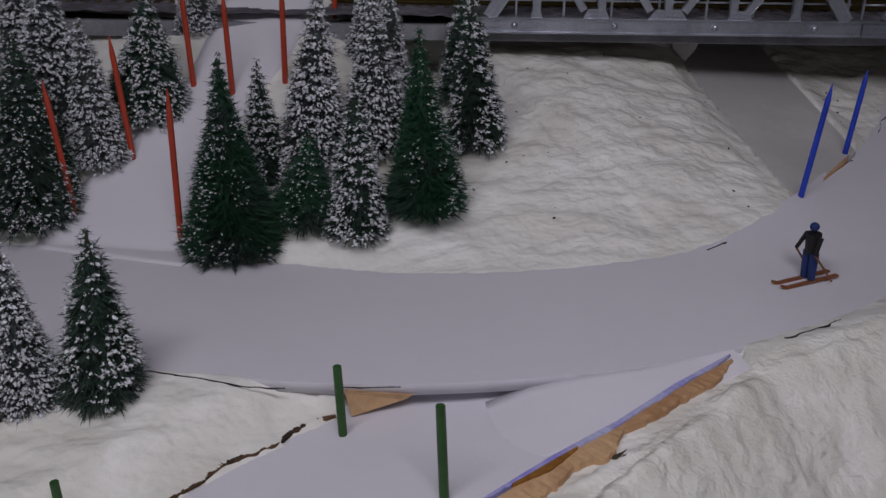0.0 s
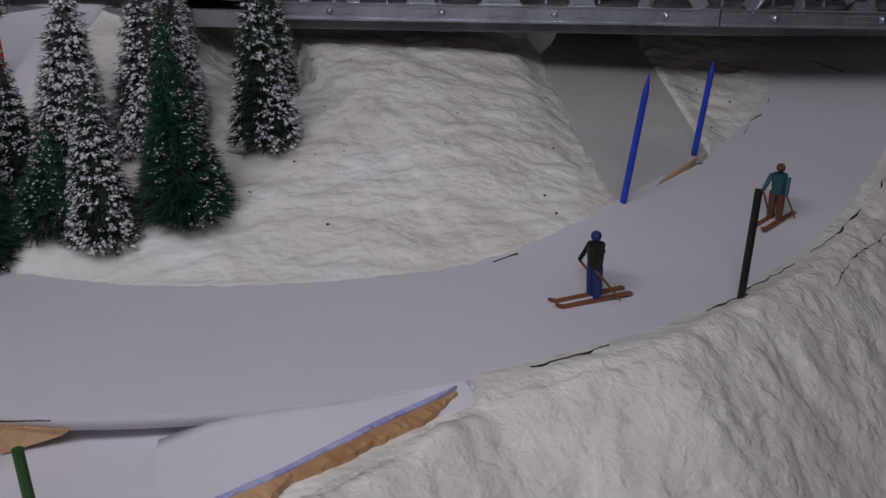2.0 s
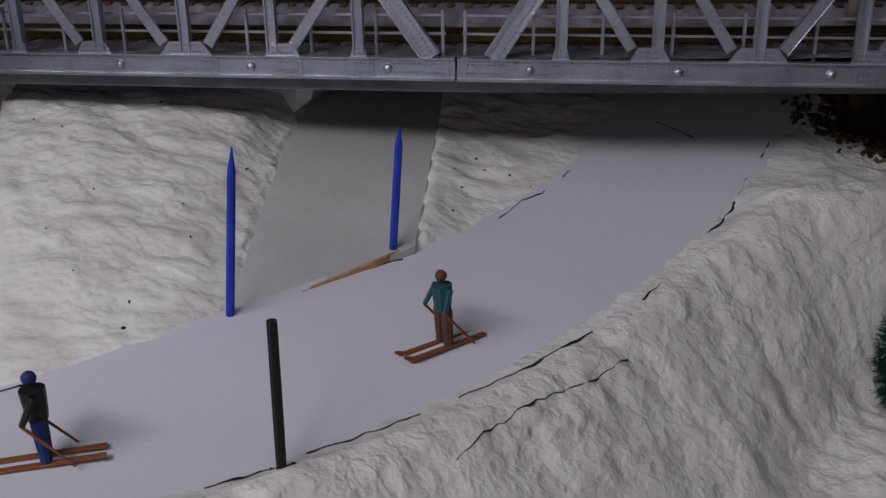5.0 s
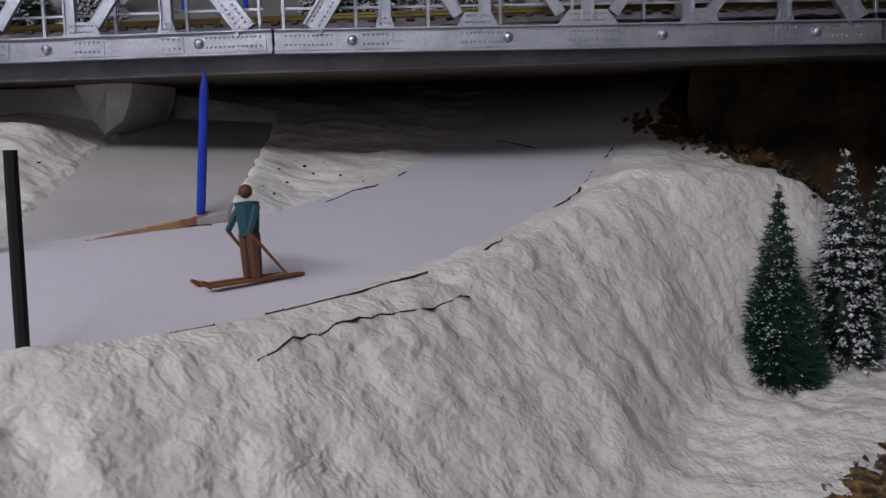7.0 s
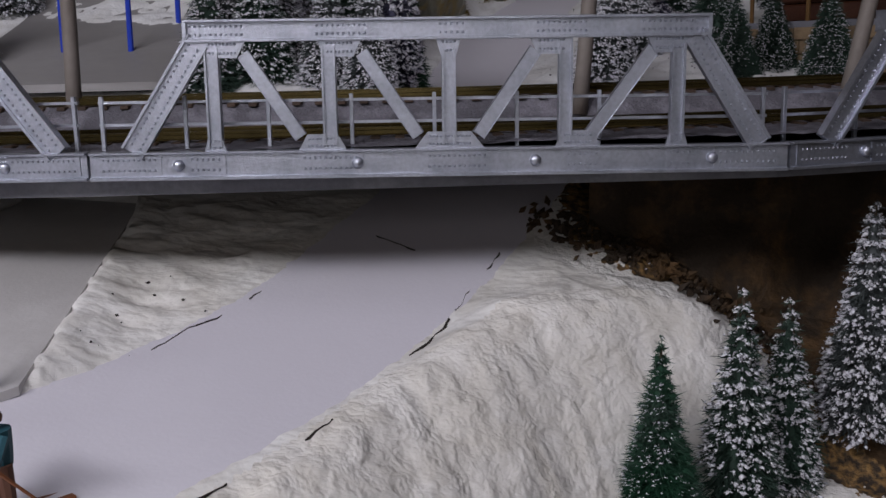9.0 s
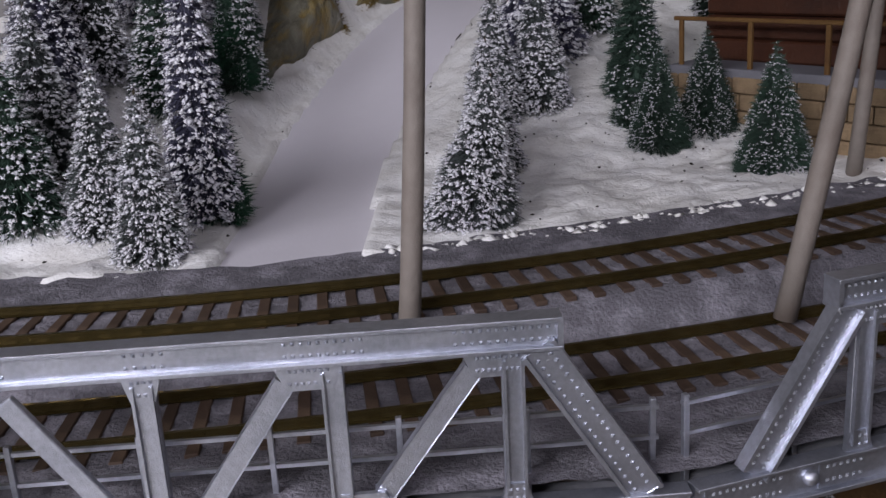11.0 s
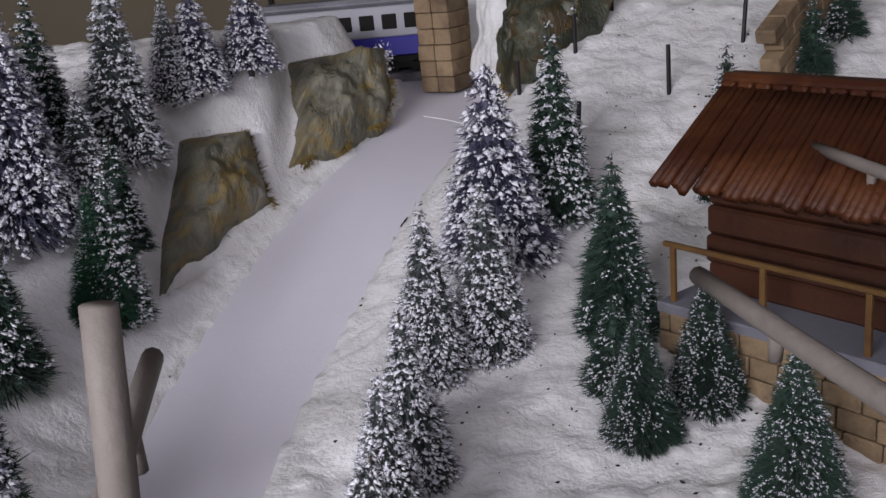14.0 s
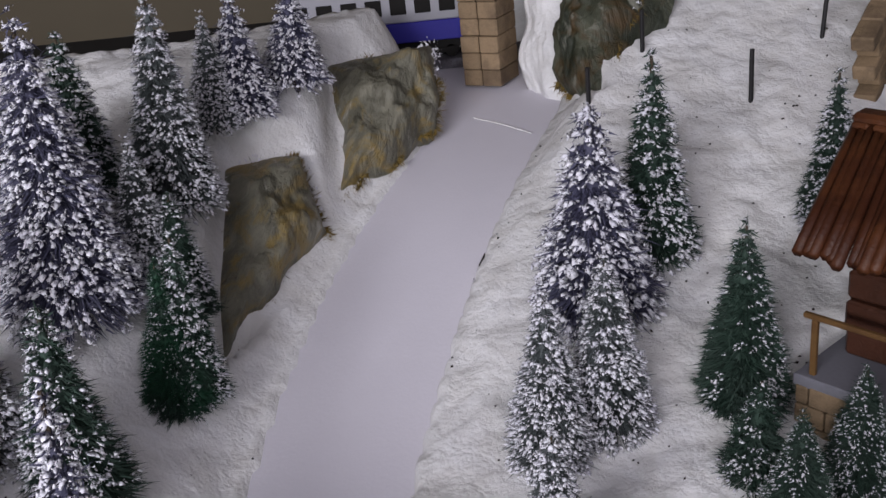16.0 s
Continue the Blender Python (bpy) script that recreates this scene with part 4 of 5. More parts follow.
def fir(name, h, r, seed, style, label):
    """A bottle-brush fir: twisted stem, crown of bristles in tiers, dabs of flocked snow on the branch ends.
    style: share of snowy branches, bristle material, droop, bristles a branch, their spread, size of the dabs, taper."""
    share, needle, droop, brush, spread, dab, taper = style
    rng = np.random.default_rng(seed)
    t = thing(name, Matrix(), label, "fir tree")
    part("trunk", rod((0, 0, -0.003), (0, 0, h * 0.96), 0.0016, 0.0004, 6, 0, 5, seed), BARK, t)
    n = int(math.pi * r * math.hypot(h, r) / 0.00145 ** 2)
    i = np.arange(n)
    f = np.clip(1 - np.sqrt(1 - (i + 0.5) / n) + rng.normal(0, 0.01, n), 0, 0.995)
    a = i * 2.39996 + rng.normal(0, 0.25, n)
    reach = 1.10 * r * (1 - f) ** taper * (1 - 0.10 * smooth(0.06, 0.0, f)) + 0.0007
    reach *= 1 + 0.07 * np.sin(3 * a + seed) * np.sin(f * 14 + seed) + rng.uniform(-0.13, 0.09, n)
    z = h * (0.045 + 0.95 * f)
    z = 0.55 * np.round(z / 0.0036) * 0.0036 + 0.45 * z - 0.45 * droop * reach
    out = np.stack([np.cos(a), np.sin(a), np.zeros(n)], 1)
    stem = np.stack([np.zeros(n), np.zeros(n), z], 1)
    tip = stem + out * reach[:, None]
    tip[:, 2] += reach * (droop + rng.uniform(-0.14, 0.12, n))
    d = (tip - stem) / np.linalg.norm(tip - stem, axis=1)[:, None]
    # needles
    u = rng.uniform(0.30, 0.85, (n, brush, 1))
    start = stem[:, None] + (tip - stem)[:, None] * u + rng.normal(0, 0.0004, (n, brush, 3))
    end = tip[:, None] + rng.normal(0, spread, (n, brush, 3)) * (0.45 + 0.55 * u) + d[:, None] * ((u - 0.75) * 0.003 + rng.normal(0, 0.0009, (n, brush, 1)))
    nv, nf = bristles(rng, start.reshape(-1, 3), end.reshape(-1, 3), 0.00050)
    # the dense dark inside of the brush
    rings, sides = 9, 12
    core = [(0.50 * r * (1 - q / rings) ** 0.9 * math.cos(6.2832 * k / sides), 0.50 * r * (1 - q / rings) ** 0.9 * math.sin(6.2832 * k / sides), h * (0.07 + 0.88 * q / rings)) for q in range(rings + 1) for k in range(sides)]
    cf = [(q * sides + k, q * sides + (k + 1) % sides, (q + 1) * sides + (k + 1) % sides, (q + 1) * sides + k) for q in range(rings) for k in range(sides)]
    base = len(nv)
    mesh_object("crown", np.concatenate([nv, np.array(core)]).tolist(), nf.tolist() + [tuple(base + v for v in c) for c in cf], needle, t)
    # dabs of flock, in patches
    patch = np.array([noise.noise(Vector((math.cos(p) * 1.5 + seed, math.sin(p) * 1.5, q * 75))) for p, q in zip(a, z)]) + rng.normal(0, 0.14, n) + (1 - share) * (0.35 * np.cos(a - 4.0) + 0.30 * f)
    pick = patch >= np.quantile(patch, 1 - share)
    c, d, w = tip[pick], d[pick], np.stack([-np.sin(a), np.cos(a), np.zeros(n)], 1)[pick]
    up = np.cross(d, w)
    up *= np.sign(up[:, 2:3] + 1e-9)
    m = len(c)
    big = dab * rng.uniform(0.45, 1.3, (m, 1))
    mid = c - d * big * 0.7 + up * big * 0.25
    lump = np.stack([mid + d * big * 1.15, mid - d * big * 1.3, mid + w * big * 0.8, mid - w * big * 0.8, mid + up * big * 0.55, mid - up * big * 0.4], 1)
    lump += rng.normal(0, 0.16, lump.shape) * big[:, None]
    q = 5
    at = mid[:, None] + d[:, None] * rng.uniform(-1.9, 1.5, (m, q, 1)) * big[:, None] + w[:, None] * rng.normal(0, 0.95, (m, q, 1)) * big[:, None] + up[:, None] * rng.normal(0.1, 0.4, (m, q, 1)) * big[:, None]
    bits = rng.normal(size=(m * q, 4, 3))
    bits = at.reshape(-1, 1, 3) + bits / np.linalg.norm(bits, axis=2)[:, :, None] * (big.repeat(q, 0)[:, None] * rng.uniform(0.35, 0.75, (m * q, 1, 1)))
    lf = (np.arange(m)[:, None, None] * 6 + OCTA[None]).reshape(-1, 3)
    bf = (np.arange(m * q)[:, None, None] * 4 + TETRA[None]).reshape(-1, 3) + 6 * m
    tagged(mesh_object("snow_flock", np.concatenate([lump.reshape(-1, 3), bits.reshape(-1, 3)]).tolist(), lf.tolist() + bf.tolist(), FLOCK, t, True), "white flocked snow")
    return t


SNOWY, LILAC, DUSTED = (0.90, NEEDLE_FROST, -0.34, 7, 0.0011, 0.00088, 0.92), (0.93, NEEDLE_BLUE, -0.42, 7, 0.0011, 0.00086, 0.92), (0.68, NEEDLE, -0.28, 8, 0.0011, 0.00074, 0.92)
DARKFIR, GREENFIR = (0.50, NEEDLE, -0.16, 11, 0.0012, 0.00050, 0.92), (0.30, NEEDLE_GREEN, -0.06, 13, 0.0012, 0.00040, 1.22)
LABELS = {"snowy": "model fir tree thickly flocked with white snow", "lilac": "tall model fir with dense snow over violet-grey needles",
          "dusted": "dark green model fir dusted with snow on its branches", "dark": "dark green bristle fir with a little snow", "green": "green bristle fir tree with only a trace of snow"}
STYLE = {"snowy": SNOWY, "lilac": LILAC, "dusted": DUSTED, "dark": DARKFIR, "green": GREENFIR}
MADE = {}


def plant(kind, x, y, z, h, r, lean=(0, 0), turn=0, group="fir trees in the snow"):
    """A fir of that kind, height and base radius, on the ground at x, y, z."""
    key = (kind, round(h / r, 0))
    spin = Matrix.Translation((x, y, z)) @ Matrix.Rotation(radians(lean[1]), 4, "Y") @ Matrix.Rotation(radians(turn), 4, "Z")
    if key not in MADE:
        ob = fir("fir_tree", h, r, len(MADE) + 3, STYLE[kind], LABELS[kind])
        tagged(ob, group=group)
        ob.matrix_world = spin
        MADE[key] = (ob, h)
        return ob
    ob = copy_thing(MADE[key][0], spin)
    ob.scale = (h / MADE[key][1],) * 3
    return ob


# ---- upper ground ----
ROCKS = (((0.238, 0.731, 1.159), (0.272, 0.796, 1.180), (0.262, 0.806, 1.206), (0.236, 0.796, 1.208)),
         ((0.273, 0.808, 1.186), (0.317, 0.853, 1.199), (0.314, 0.870, 1.228), (0.270, 0.858, 1.226)),
         ((0.361, 0.866, 1.203), (0.376, 0.839, 1.205), (0.414, 0.880, 1.262), (0.382, 0.915, 1.284)))



def up_snow(x, y):
    z = up_ground(x, y)
    d, pz, w, _ = along(UPPER, x, y)
    on = np.abs(d) < w - 0.001
    rough = smooth(0.0, 0.01, np.abs(d) - w)
    z = z + rough * (lumps(x, y, 60, 0.0018, 5.0, 1.0) + lumps(x, y, 190, 0.0011, 9.0, 1.0))
    z = np.where(on, pz - 0.0010 - 0.0035 * smooth(0.0, 0.006, w - np.abs(d)), z)
    # the broken edge towards the ballast
    for quad in ROCKS:
        a, b, c, e = (Vector(p) for p in quad)
        n = (b - a).cross(e - a)
        face = a.z - (n.x * (x - a.x) + n.y * (y - a.y)) / n.z
        k = smooth(-0.005, 0.0005, reach_in([p[:2] for p in quad], x, y))
        z = z * (1 - k) + np.minimum(z, face - 0.005) * k
    rag = 0.004 * lumps(x, y, 90, 1.0, 21.0)
    return z + 0.0022 * (1 - on) - 0.012 * (1 - smooth(-0.0015, 0.0015, y - back_y(x) + rag))


upper = sheet("snow_slope", np.linspace(-0.46, 0.80, 505), np.linspace(0.530, 0.998, 200), up_snow, SNOW_UP, lambda x, y: y > back_y(x) - 0.012)
tagged(upper, "bumpy white powder snow slope with specks", "snow", kind="structure")
tagged(ribbon("upper_piste", UPPER, 0.003, BOARD), "smooth pale lilac-grey ski run between firs", "ski run", kind="structure")


def rock_face(name, bl, br, tr, tl, bulge, seed, label, mat=CLIFF):
    """A rough rock slab between four corners, swelling outwards."""
    bl, br, tr, tl = map(Vector, (bl, br, tr, tl))
    n = (br - bl).cross(tl - bl).normalized()
    nu, nv = 46, 34
    verts, faces = [], []
    for j in range(nv + 1):
        for i in range(nu + 1):
            u, v = i / nu, j / nv
            p = bl.lerp(br, u).lerp(tl.lerp(tr, u), v)
            rim = min(u, 1 - u, v, 1 - v)
            ragged = noise.noise(p * 32 + Vector((seed, seed, 0)))
            swell = math.sin(0.5 * math.pi * min(1.0, rim / 0.32)) ** 0.7 if rim > 0 else 0.0
            w = noise.fractal(p * 70 + Vector((seed, 0, 0)), 0.8, 2.2, 5)
            jag = noise.noise(p * 65 + Vector((0, seed, 0))) * 1.3
            p = p + n * (swell * (bulge + 0.55 * bulge * w) - 0.007 * (1 - swell)) + (br - bl).normalized() * (0.0032 * (jag + w) + 0.0060 * ragged) * (1 - swell) + (tl - bl).normalized() * (0.0036 * (jag - w) - 0.0050 * ragged) * (1 - swell)
            verts.append(p)
    for j in range(nv):
        for i in range(nu):
            a = j * (nu + 1) + i
            faces.append((a, a + 1, a + nu + 2, a + nu + 1))
    k = len(verts)
    ring = [i for i in range(nu + 1)] + [j * (nu + 1) + nu for j in range(1, nv + 1)] + [nv * (nu + 1) + i for i in range(nu - 1, -1, -1)] + [j * (nu + 1) for j in range(nv - 1, 0, -1)]
    verts += [Vector(verts[i]) - n * 0.012 for i in ring]
    m = len(ring)
    faces += [(ring[i], k + i, k + (i + 1) % m, ring[(i + 1) % m]) for i in range(m)]
    faces.append(tuple(k + i for i in range(m)))
    ob = tagged(mesh_object(name, verts, faces, mat, None, True), label, "rock face" if mat is not SNOW_UP else "snow bank")
    if mat is not SNOW_UP:
        # short ochre tufts round the rim, and snow dust caught along it
        rng = np.random.default_rng(int(seed))
        edge = np.array([verts[i] for i in ring])
        mid = edge.mean(0)
        for part_name, mat_in, many, size, note in (("moss_fringe", MOSS, 14, 0.0022, "ochre moss fringe"), ("snow_dust", FLOCK, 4, 0.0006, "snow caught on the rock's edge")):
            at = np.repeat(edge, many, 0)
            inward = (mid - at) / np.linalg.norm(mid - at, axis=1)[:, None]
            if part_name == "moss_fringe":
                keep = np.array([noise.noise(Vector(p) * 90 + Vector((seed, 5, 0))) > -0.05 for p in at])
                at = at[keep] + inward[keep] * rng.uniform(0.0, 0.0035, (keep.sum(), 1)) + np.array(n) * 0.004
                v, f = bristles(rng, at, at + rng.normal(0, size * 0.6, at.shape) - inward[keep] * size * 0.7, 0.0006)
            else:
                keep = (at[:, 2] > mid[2] - 0.004) & np.array([noise.noise(Vector(p) * 60 + Vector((9, seed, 0))) > -0.15 for p in at])
                at = at[keep] + inward[keep] * rng.uniform(-0.002, 0.004, (keep.sum(), 1)) + np.array(n) * rng.uniform(0.003, 0.007, (keep.sum(), 1))
                bits = rng.normal(size=(len(at), 4, 3))
                bits = at[:, None] + bits / np.linalg.norm(bits, axis=2)[:, :, None] * size * rng.uniform(0.4, 1.6, (len(at), 1, 1))
                v, f = bits.reshape(-1, 3), (np.arange(len(at))[:, None, None] * 4 + TETRA[None]).reshape(-1, 3)
            tagged(mesh_object(part_name, v.tolist(), f.tolist(), mat_in, ob), note, kind="stuff")
    return ob


rock_face("rock_face", *ROCKS[0], 0.010, 2.0, "grey and ochre mossy rock face beside the ski run")
rock_face("rock_face", *ROCKS[1], 0.010, 8.0, "grey and ochre mossy rock face with snow on top")
rock_face("rock_face", *ROCKS[2], 0.012, 15.0, "large dark olive-brown mossy boulder beside the tunnel pillar", CLIFF_DARK)

rock_face("snow_bank", (0.348, 0.893, 1.196), (0.362, 0.867, 1.200), (0.386, 0.915, 1.290), (0.368, 0.932, 1.290), 0.006, 31.0, "white snow bank between the pillar and the boulder", SNOW_UP)

# the stone pillar of the tunnel mouth
pillar = thing("tunnel_pillar", pose(0.338, 0.905, 1.200, 0, 0, -28), "square stone pillar at the tunnel mouth", "pillar")
for k in range(12):
    for i in range(2):
        s = 0.0005 * ((k * 7 + i * 3) % 3)
        part("stone_block", box(-0.009 + i * 0.0092, -0.0002 + i * 0.0092, -0.010 - s, 0.010, k * 0.0075, k * 0.0075 + 0.0072, 0.0004), STONE, pillar)

# the room's back wall with its dark track ledge
tagged(mesh_object("wall_back", *(lambda b: ([v.co[:] for v in b.verts], [[v.index for v in f.verts] for f in b.faces]))((lambda b: (b.verts.index_update(), b)[1])(box(-1.6, 2.0, 1.0, 1.04, 0.0, 2.5))), BACK_WALL), "plain olive-brown back wall", "wall", kind="structure")
for name, dims, label in (("wall_front", (-1.6, 2.0, -2.24, -2.20, 0.0, 2.5), "plain painted front wall of the room"), ("wall_left", (-1.64, -1.60, -2.24, 1.04, 0.0, 2.5), "plain painted side wall of the room"),
                          ("wall_right", (2.0, 2.04, -2.24, 1.04, 0.0, 2.5), "plain painted side wall of the room"), ("ceiling", (-1.64, 2.04, -2.24, 1.04, 2.5, 2.54), "plain pale ceiling of the room")):
    tagged(part(name, box(*dims), ROOM, None), label, name.split("_")[0], kind="structure")
tagged(part("floor", box(-1.64, 2.04, -2.24, 1.04, -0.04, 0.0), CARPET, None), "plain grey floor of the room", "floor", kind="structure")
part("wall_panel_joint", box(0.235, 0.2375, 0.998, 1.0005, 1.2, 1.6), DARK, bpy.data.objects["wall_back"])
tagged(part("track_ledge", box(-0.5, 0.325, 0.955, 0.9995, 1.17, 1.2200, 0.001), DARK, None), "dark ledge along the back wall", "ledge", kind="structure")



def coach():
    """A railway coach standing on the line along the back wall."""
    c = thing("railway_coach", pose(0.243, 0.944, 1.2060), "blue and white railway coach on the back line", "train")
    white = material("coach_white", (0.34, 0.34, 0.37), 0.4, scale=200, grain=0.03)
    blue = material("coach_blue", (0.030, 0.026, 0.26), 0.4, scale=200, grain=0.05)
    part("body", box(0, 0.086, -0.011, 0.011, 0.0185, 0.0340, 0.0006), white, c, "white upper body")
    part("skirt", box(0.0002, 0.0858, -0.0113, 0.0113, 0.0090, 0.0185, 0.0004), blue, c, "blue lower body")
    part("underframe", box(0.002, 0.084, -0.0085, 0.0085, 0.0045, 0.0092, 0.0004), DARK, c)
    part("roof", box(-0.0005, 0.0865, -0.0112, 0.0112, 0.0340, 0.0385, 0.0018), DECK, c, "grey rounded roof")
    for k in range(7):
        part("window", box(0.005 + k * 0.0115, 0.0125 + k * 0.0115, -0.0115, -0.0108, 0.0225, 0.0300, 0.0003), DARK, c)
    for x in (0.014, 0.072):
        bogie = part("bogie", box(x - 0.010, x + 0.010, -0.0080, 0.0080, 0.0020, 0.0048, 0.0003), DARK, c)
        for dx in (-0.006, 0.006):
            part("wheel", rod((x + dx, -0.0085, 0.0030), (x + dx, 0.0085, 0.0030), 0.0030, 0.0030, 14, 0, 1), DARK, bogie)
    return c


coach()
tagged(part("back_line", box(-0.45, 0.420, 0.930, 0.9545, 1.150, 1.2060, 0.0005), BALLAST, None), "grey bed of the back railway line", "track bed", kind="structure")


# ---- dark rock below the bridge ----
def cave(x0, x1, y0, y1, z0, z1, seed, name, label):
    nu, nv = 60, 24
    verts, faces = [], []
    for j in range(nv + 1):
        for i in range(nu + 1):
            u, v = i / nu, j / nv
            p = Vector((x0 + (x1 - x0) * u, y0 + (y1 - y0) * u - 0.012 * (1 - v), z0 + (z1 - z0) * v))
            w = noise.fractal(p * 45 + Vector((seed, 0, 0)), 0.8, 2.2, 5)
            verts.append(p + Vector((0, -0.010 * w, 0.002 * w)))
    for j in range(nv):
        for i in range(nu):
            a = j * (nu + 1) + i
            faces.append((a, a + 1, a + nu + 2, a + nu + 1))
    return tagged(mesh_object(name, verts, faces, ROCK, None, True), label, "rock wall", kind="structure")


# The deck's shade on this wall is partly in its near-black colour.
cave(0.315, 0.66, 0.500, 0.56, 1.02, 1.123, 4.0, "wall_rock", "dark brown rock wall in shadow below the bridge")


def abutment():
    """Folded plaster card under the end of the deck, with a crease down its face."""
    outline = ((0.1085, 1.1226), (0.1139, 1.1110), (0.1190, 1.1062), (0.1240, 1.1102), (0.1268, 1.1165), (0.1280, 1.1226))
    bm = bmesh.new()
    front = [bm.verts.new((x, 0.4775 - (0.0035 if k == 2 else 0.0), z)) for k, (x, z) in enumerate(outline)]
    top = bm.verts.new((0.1215, 0.4735, 1.1226))
    back = [bm.verts.new((x + 0.003, 0.515, z)) for x, z in outline]
    for k in range(5):
        bm.faces.new((front[k], front[k + 1], top))
        bm.faces.new((front[k + 1], front[k], back[k], back[k + 1]))
    bm.faces.new(back[::-1])
    bm.faces.new((front[0], top, front[5], back[5], back[0]))
    return tagged(part("abutment", bm, SNOW_UP, None), "folded white plaster abutment below the deck", "abutment", kind="structure")


abutment()


def dark_moss(count, seed):
    """Dark brown scatter over the edge of the snow below the bridge, with a few white crumbs in it."""
    rng = random.Random(seed)
    for name, mat, share, size, label in (("moss", ROCK, 1.0, 0.0013, "dark brown moss clumps hanging over the snow edge"), ("snow_crumbs", FLOCK, 0.06, 0.0006, "white snow crumbs in the dark moss")):
        verts, faces = [], []
        for _ in range(int(count * share)):
            u = rng.random() ** 0.8
            x = 0.294 + 0.080 * u
            y = 0.500 - 0.022 * min(1.0, u * 1.6) + rng.gauss(0.004, 0.005)
            z = float(low_ground(np.array([x]), np.array([y]))[0])
            clump(verts, faces, Vector((x, y, z + rng.uniform(0.0, 0.003))), Vector((rng.uniform(-1, 1), rng.uniform(-1, 1), rng.uniform(-0.3, 1))), size * rng.uniform(0.5, 1.3), rng)
        tagged(mesh_object(name, verts, faces, mat), label, "moss" if name == "moss" else "snow", kind="stuff")


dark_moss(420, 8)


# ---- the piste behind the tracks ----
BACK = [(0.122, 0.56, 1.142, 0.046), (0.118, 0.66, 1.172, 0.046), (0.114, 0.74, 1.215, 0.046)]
# Grey board darkened in colour to stand for the weaker light behind the bridge.
tagged(ribbon("back_piste", BACK, 0.003, material("shade_dimmed_board", (0.24, 0.23, 0.225), 0.5, spots=(0.28, 0.27, 0.265), scale=60, grain=0.05), 0.006), "pale grey ski slope board behind the tracks", "ski slope", kind="structure")


# ---- poles ----
def marker(name, at, height, radius, mat, lean, label, category, group, pointed=False):
    t = thing(name, pose(*at, *lean), label, category, group)
    part("shaft", rod((0, 0, -0.002), (0, 0, height * (0.86 if pointed else 1)), radius, radius * (0.95 if pointed else 1), 8, 0, 3), mat, t)
    if pointed:
        part("tip", rod((0, 0, height * 0.86), (0, 0, height), radius * 0.95, radius * 0.15, 8, 0, 1), mat, t)
    return t


for x, y, z, h, ax, ay in ((-0.0999, 0.3401, 1.0643, 0.0605, 0, 0), (-0.1438, 0.3571, 1.0681, 0.0551, 0, -6), (-0.1254, 0.3787, 1.0839, 0.0514, 0, -5), (-0.106, 0.4103, 1.106, 0.0422, 0, -3),
                           (-0.0886, 0.4034, 1.1044, 0.0429, 0, -2), (-0.0669, 0.4067, 1.1086, 0.0407, 0, 0), (-0.049, 0.4506, 1.1273, 0.0249, 0, 0)):
    marker("slalom_pole", (x, y, z), h, 0.0012, RED, (ax, ay, 0), "red lacquered slalom pole stuck in the snow", "ski pole", "red slalom poles", True)
for x, y, z, h, ay in ((0.1383, 0.3550, 1.0805, 0.0455, 6), (0.1722, 0.398, 1.0865, 0.0345, 5)):
    marker("slalom_pole", (x, y, z), h, 0.0012, BLUE, (0, ay, 0), "blue pointed slalom pole on the grey slope", "ski pole", "blue slalom poles", True)
for x, y, z, h in ((-0.0319, 0.2270, 1.0555, 0.0230), (-0.0045, 0.1950, 1.058, 0.0286), (-0.0996, 0.1955, 1.050, 0.0140)):
    marker("slalom_pole", (x, y, z), h, 0.0012, GREEN, (0, -3, 0), "short green slalom post in the snow", "ski pole", "green slalom posts")
marker("slalom_pole", (0.1675, 0.307, 1.068), 0.0350, 0.0012, BLACK, (0, 1, 0), "black post at the edge of the ski run", "ski pole", "black posts")
for x, y, z, h, ay in ((0.4306, 0.8228, 1.2023, 0.0203, 0), (0.3913, 0.799, 1.1912, 0.0157, 4), (0.3705, 0.828, 1.204, 0.0165, 0), (0.3963, 0.8538, 1.2162, 0.0187, 0), (0.4670, 0.8523, 1.2156, 0.023, 4), (0.4161, 0.8856, 1.2304, 0.018, 0)):
    marker("slalom_pole", (x, y, z), h, 0.0009, BLACK, (0, ay, 0), "thin black post standing in the snow slope", "ski pole", "black posts")
for x, y, z, h in ((0.110, 0.60, 1.158, 0.030), (0.138, 0.60, 1.158, 0.028), (0.146, 0.64, 1.170, 0.05), (0.152, 0.68, 1.186, 0.05)):
    marker("slalom_pole", (x, y, z), h, 0.0012, BLUE, (0, 1, 0), "blue pointed slalom pole on the grey slope", "ski pole", "blue slalom poles", True)


# ---- overhead line masts ----
def mast(base, top, arm_a, arm_b, drop, label):
    t = thing("line_mast", Matrix.Translation(base), label, "mast", "overhead line masts")
    o = Vector(base)
    part("pole", rod((0, 0, -0.002), Vector(top) - o, 0.0025, 0.0020, 12, 0.0008, 6, 3), CREAM, t, "", True)
    a, b = Vector(arm_a) - o, Vector(arm_b) - o
    arm = part("arm", rod(a, b, 0.0017, 0.0017, 10, 0.0008, 6, 5), CREAM, t, "", True)
    part("hanger", rod(b, b + Vector((0, -0.003, -drop)), 0.0010, 0.0008, 8, 0, 2, 7), CREAM, arm, "", True)
    part("brace", rod(a + (b - a) * 0.22, a + (b - a) * 0.22 + Vector((0, 0.001, -0.006)), 0.0014, 0.0011, 8, 0, 2, 9), CREAM, arm, "", True)
    return t


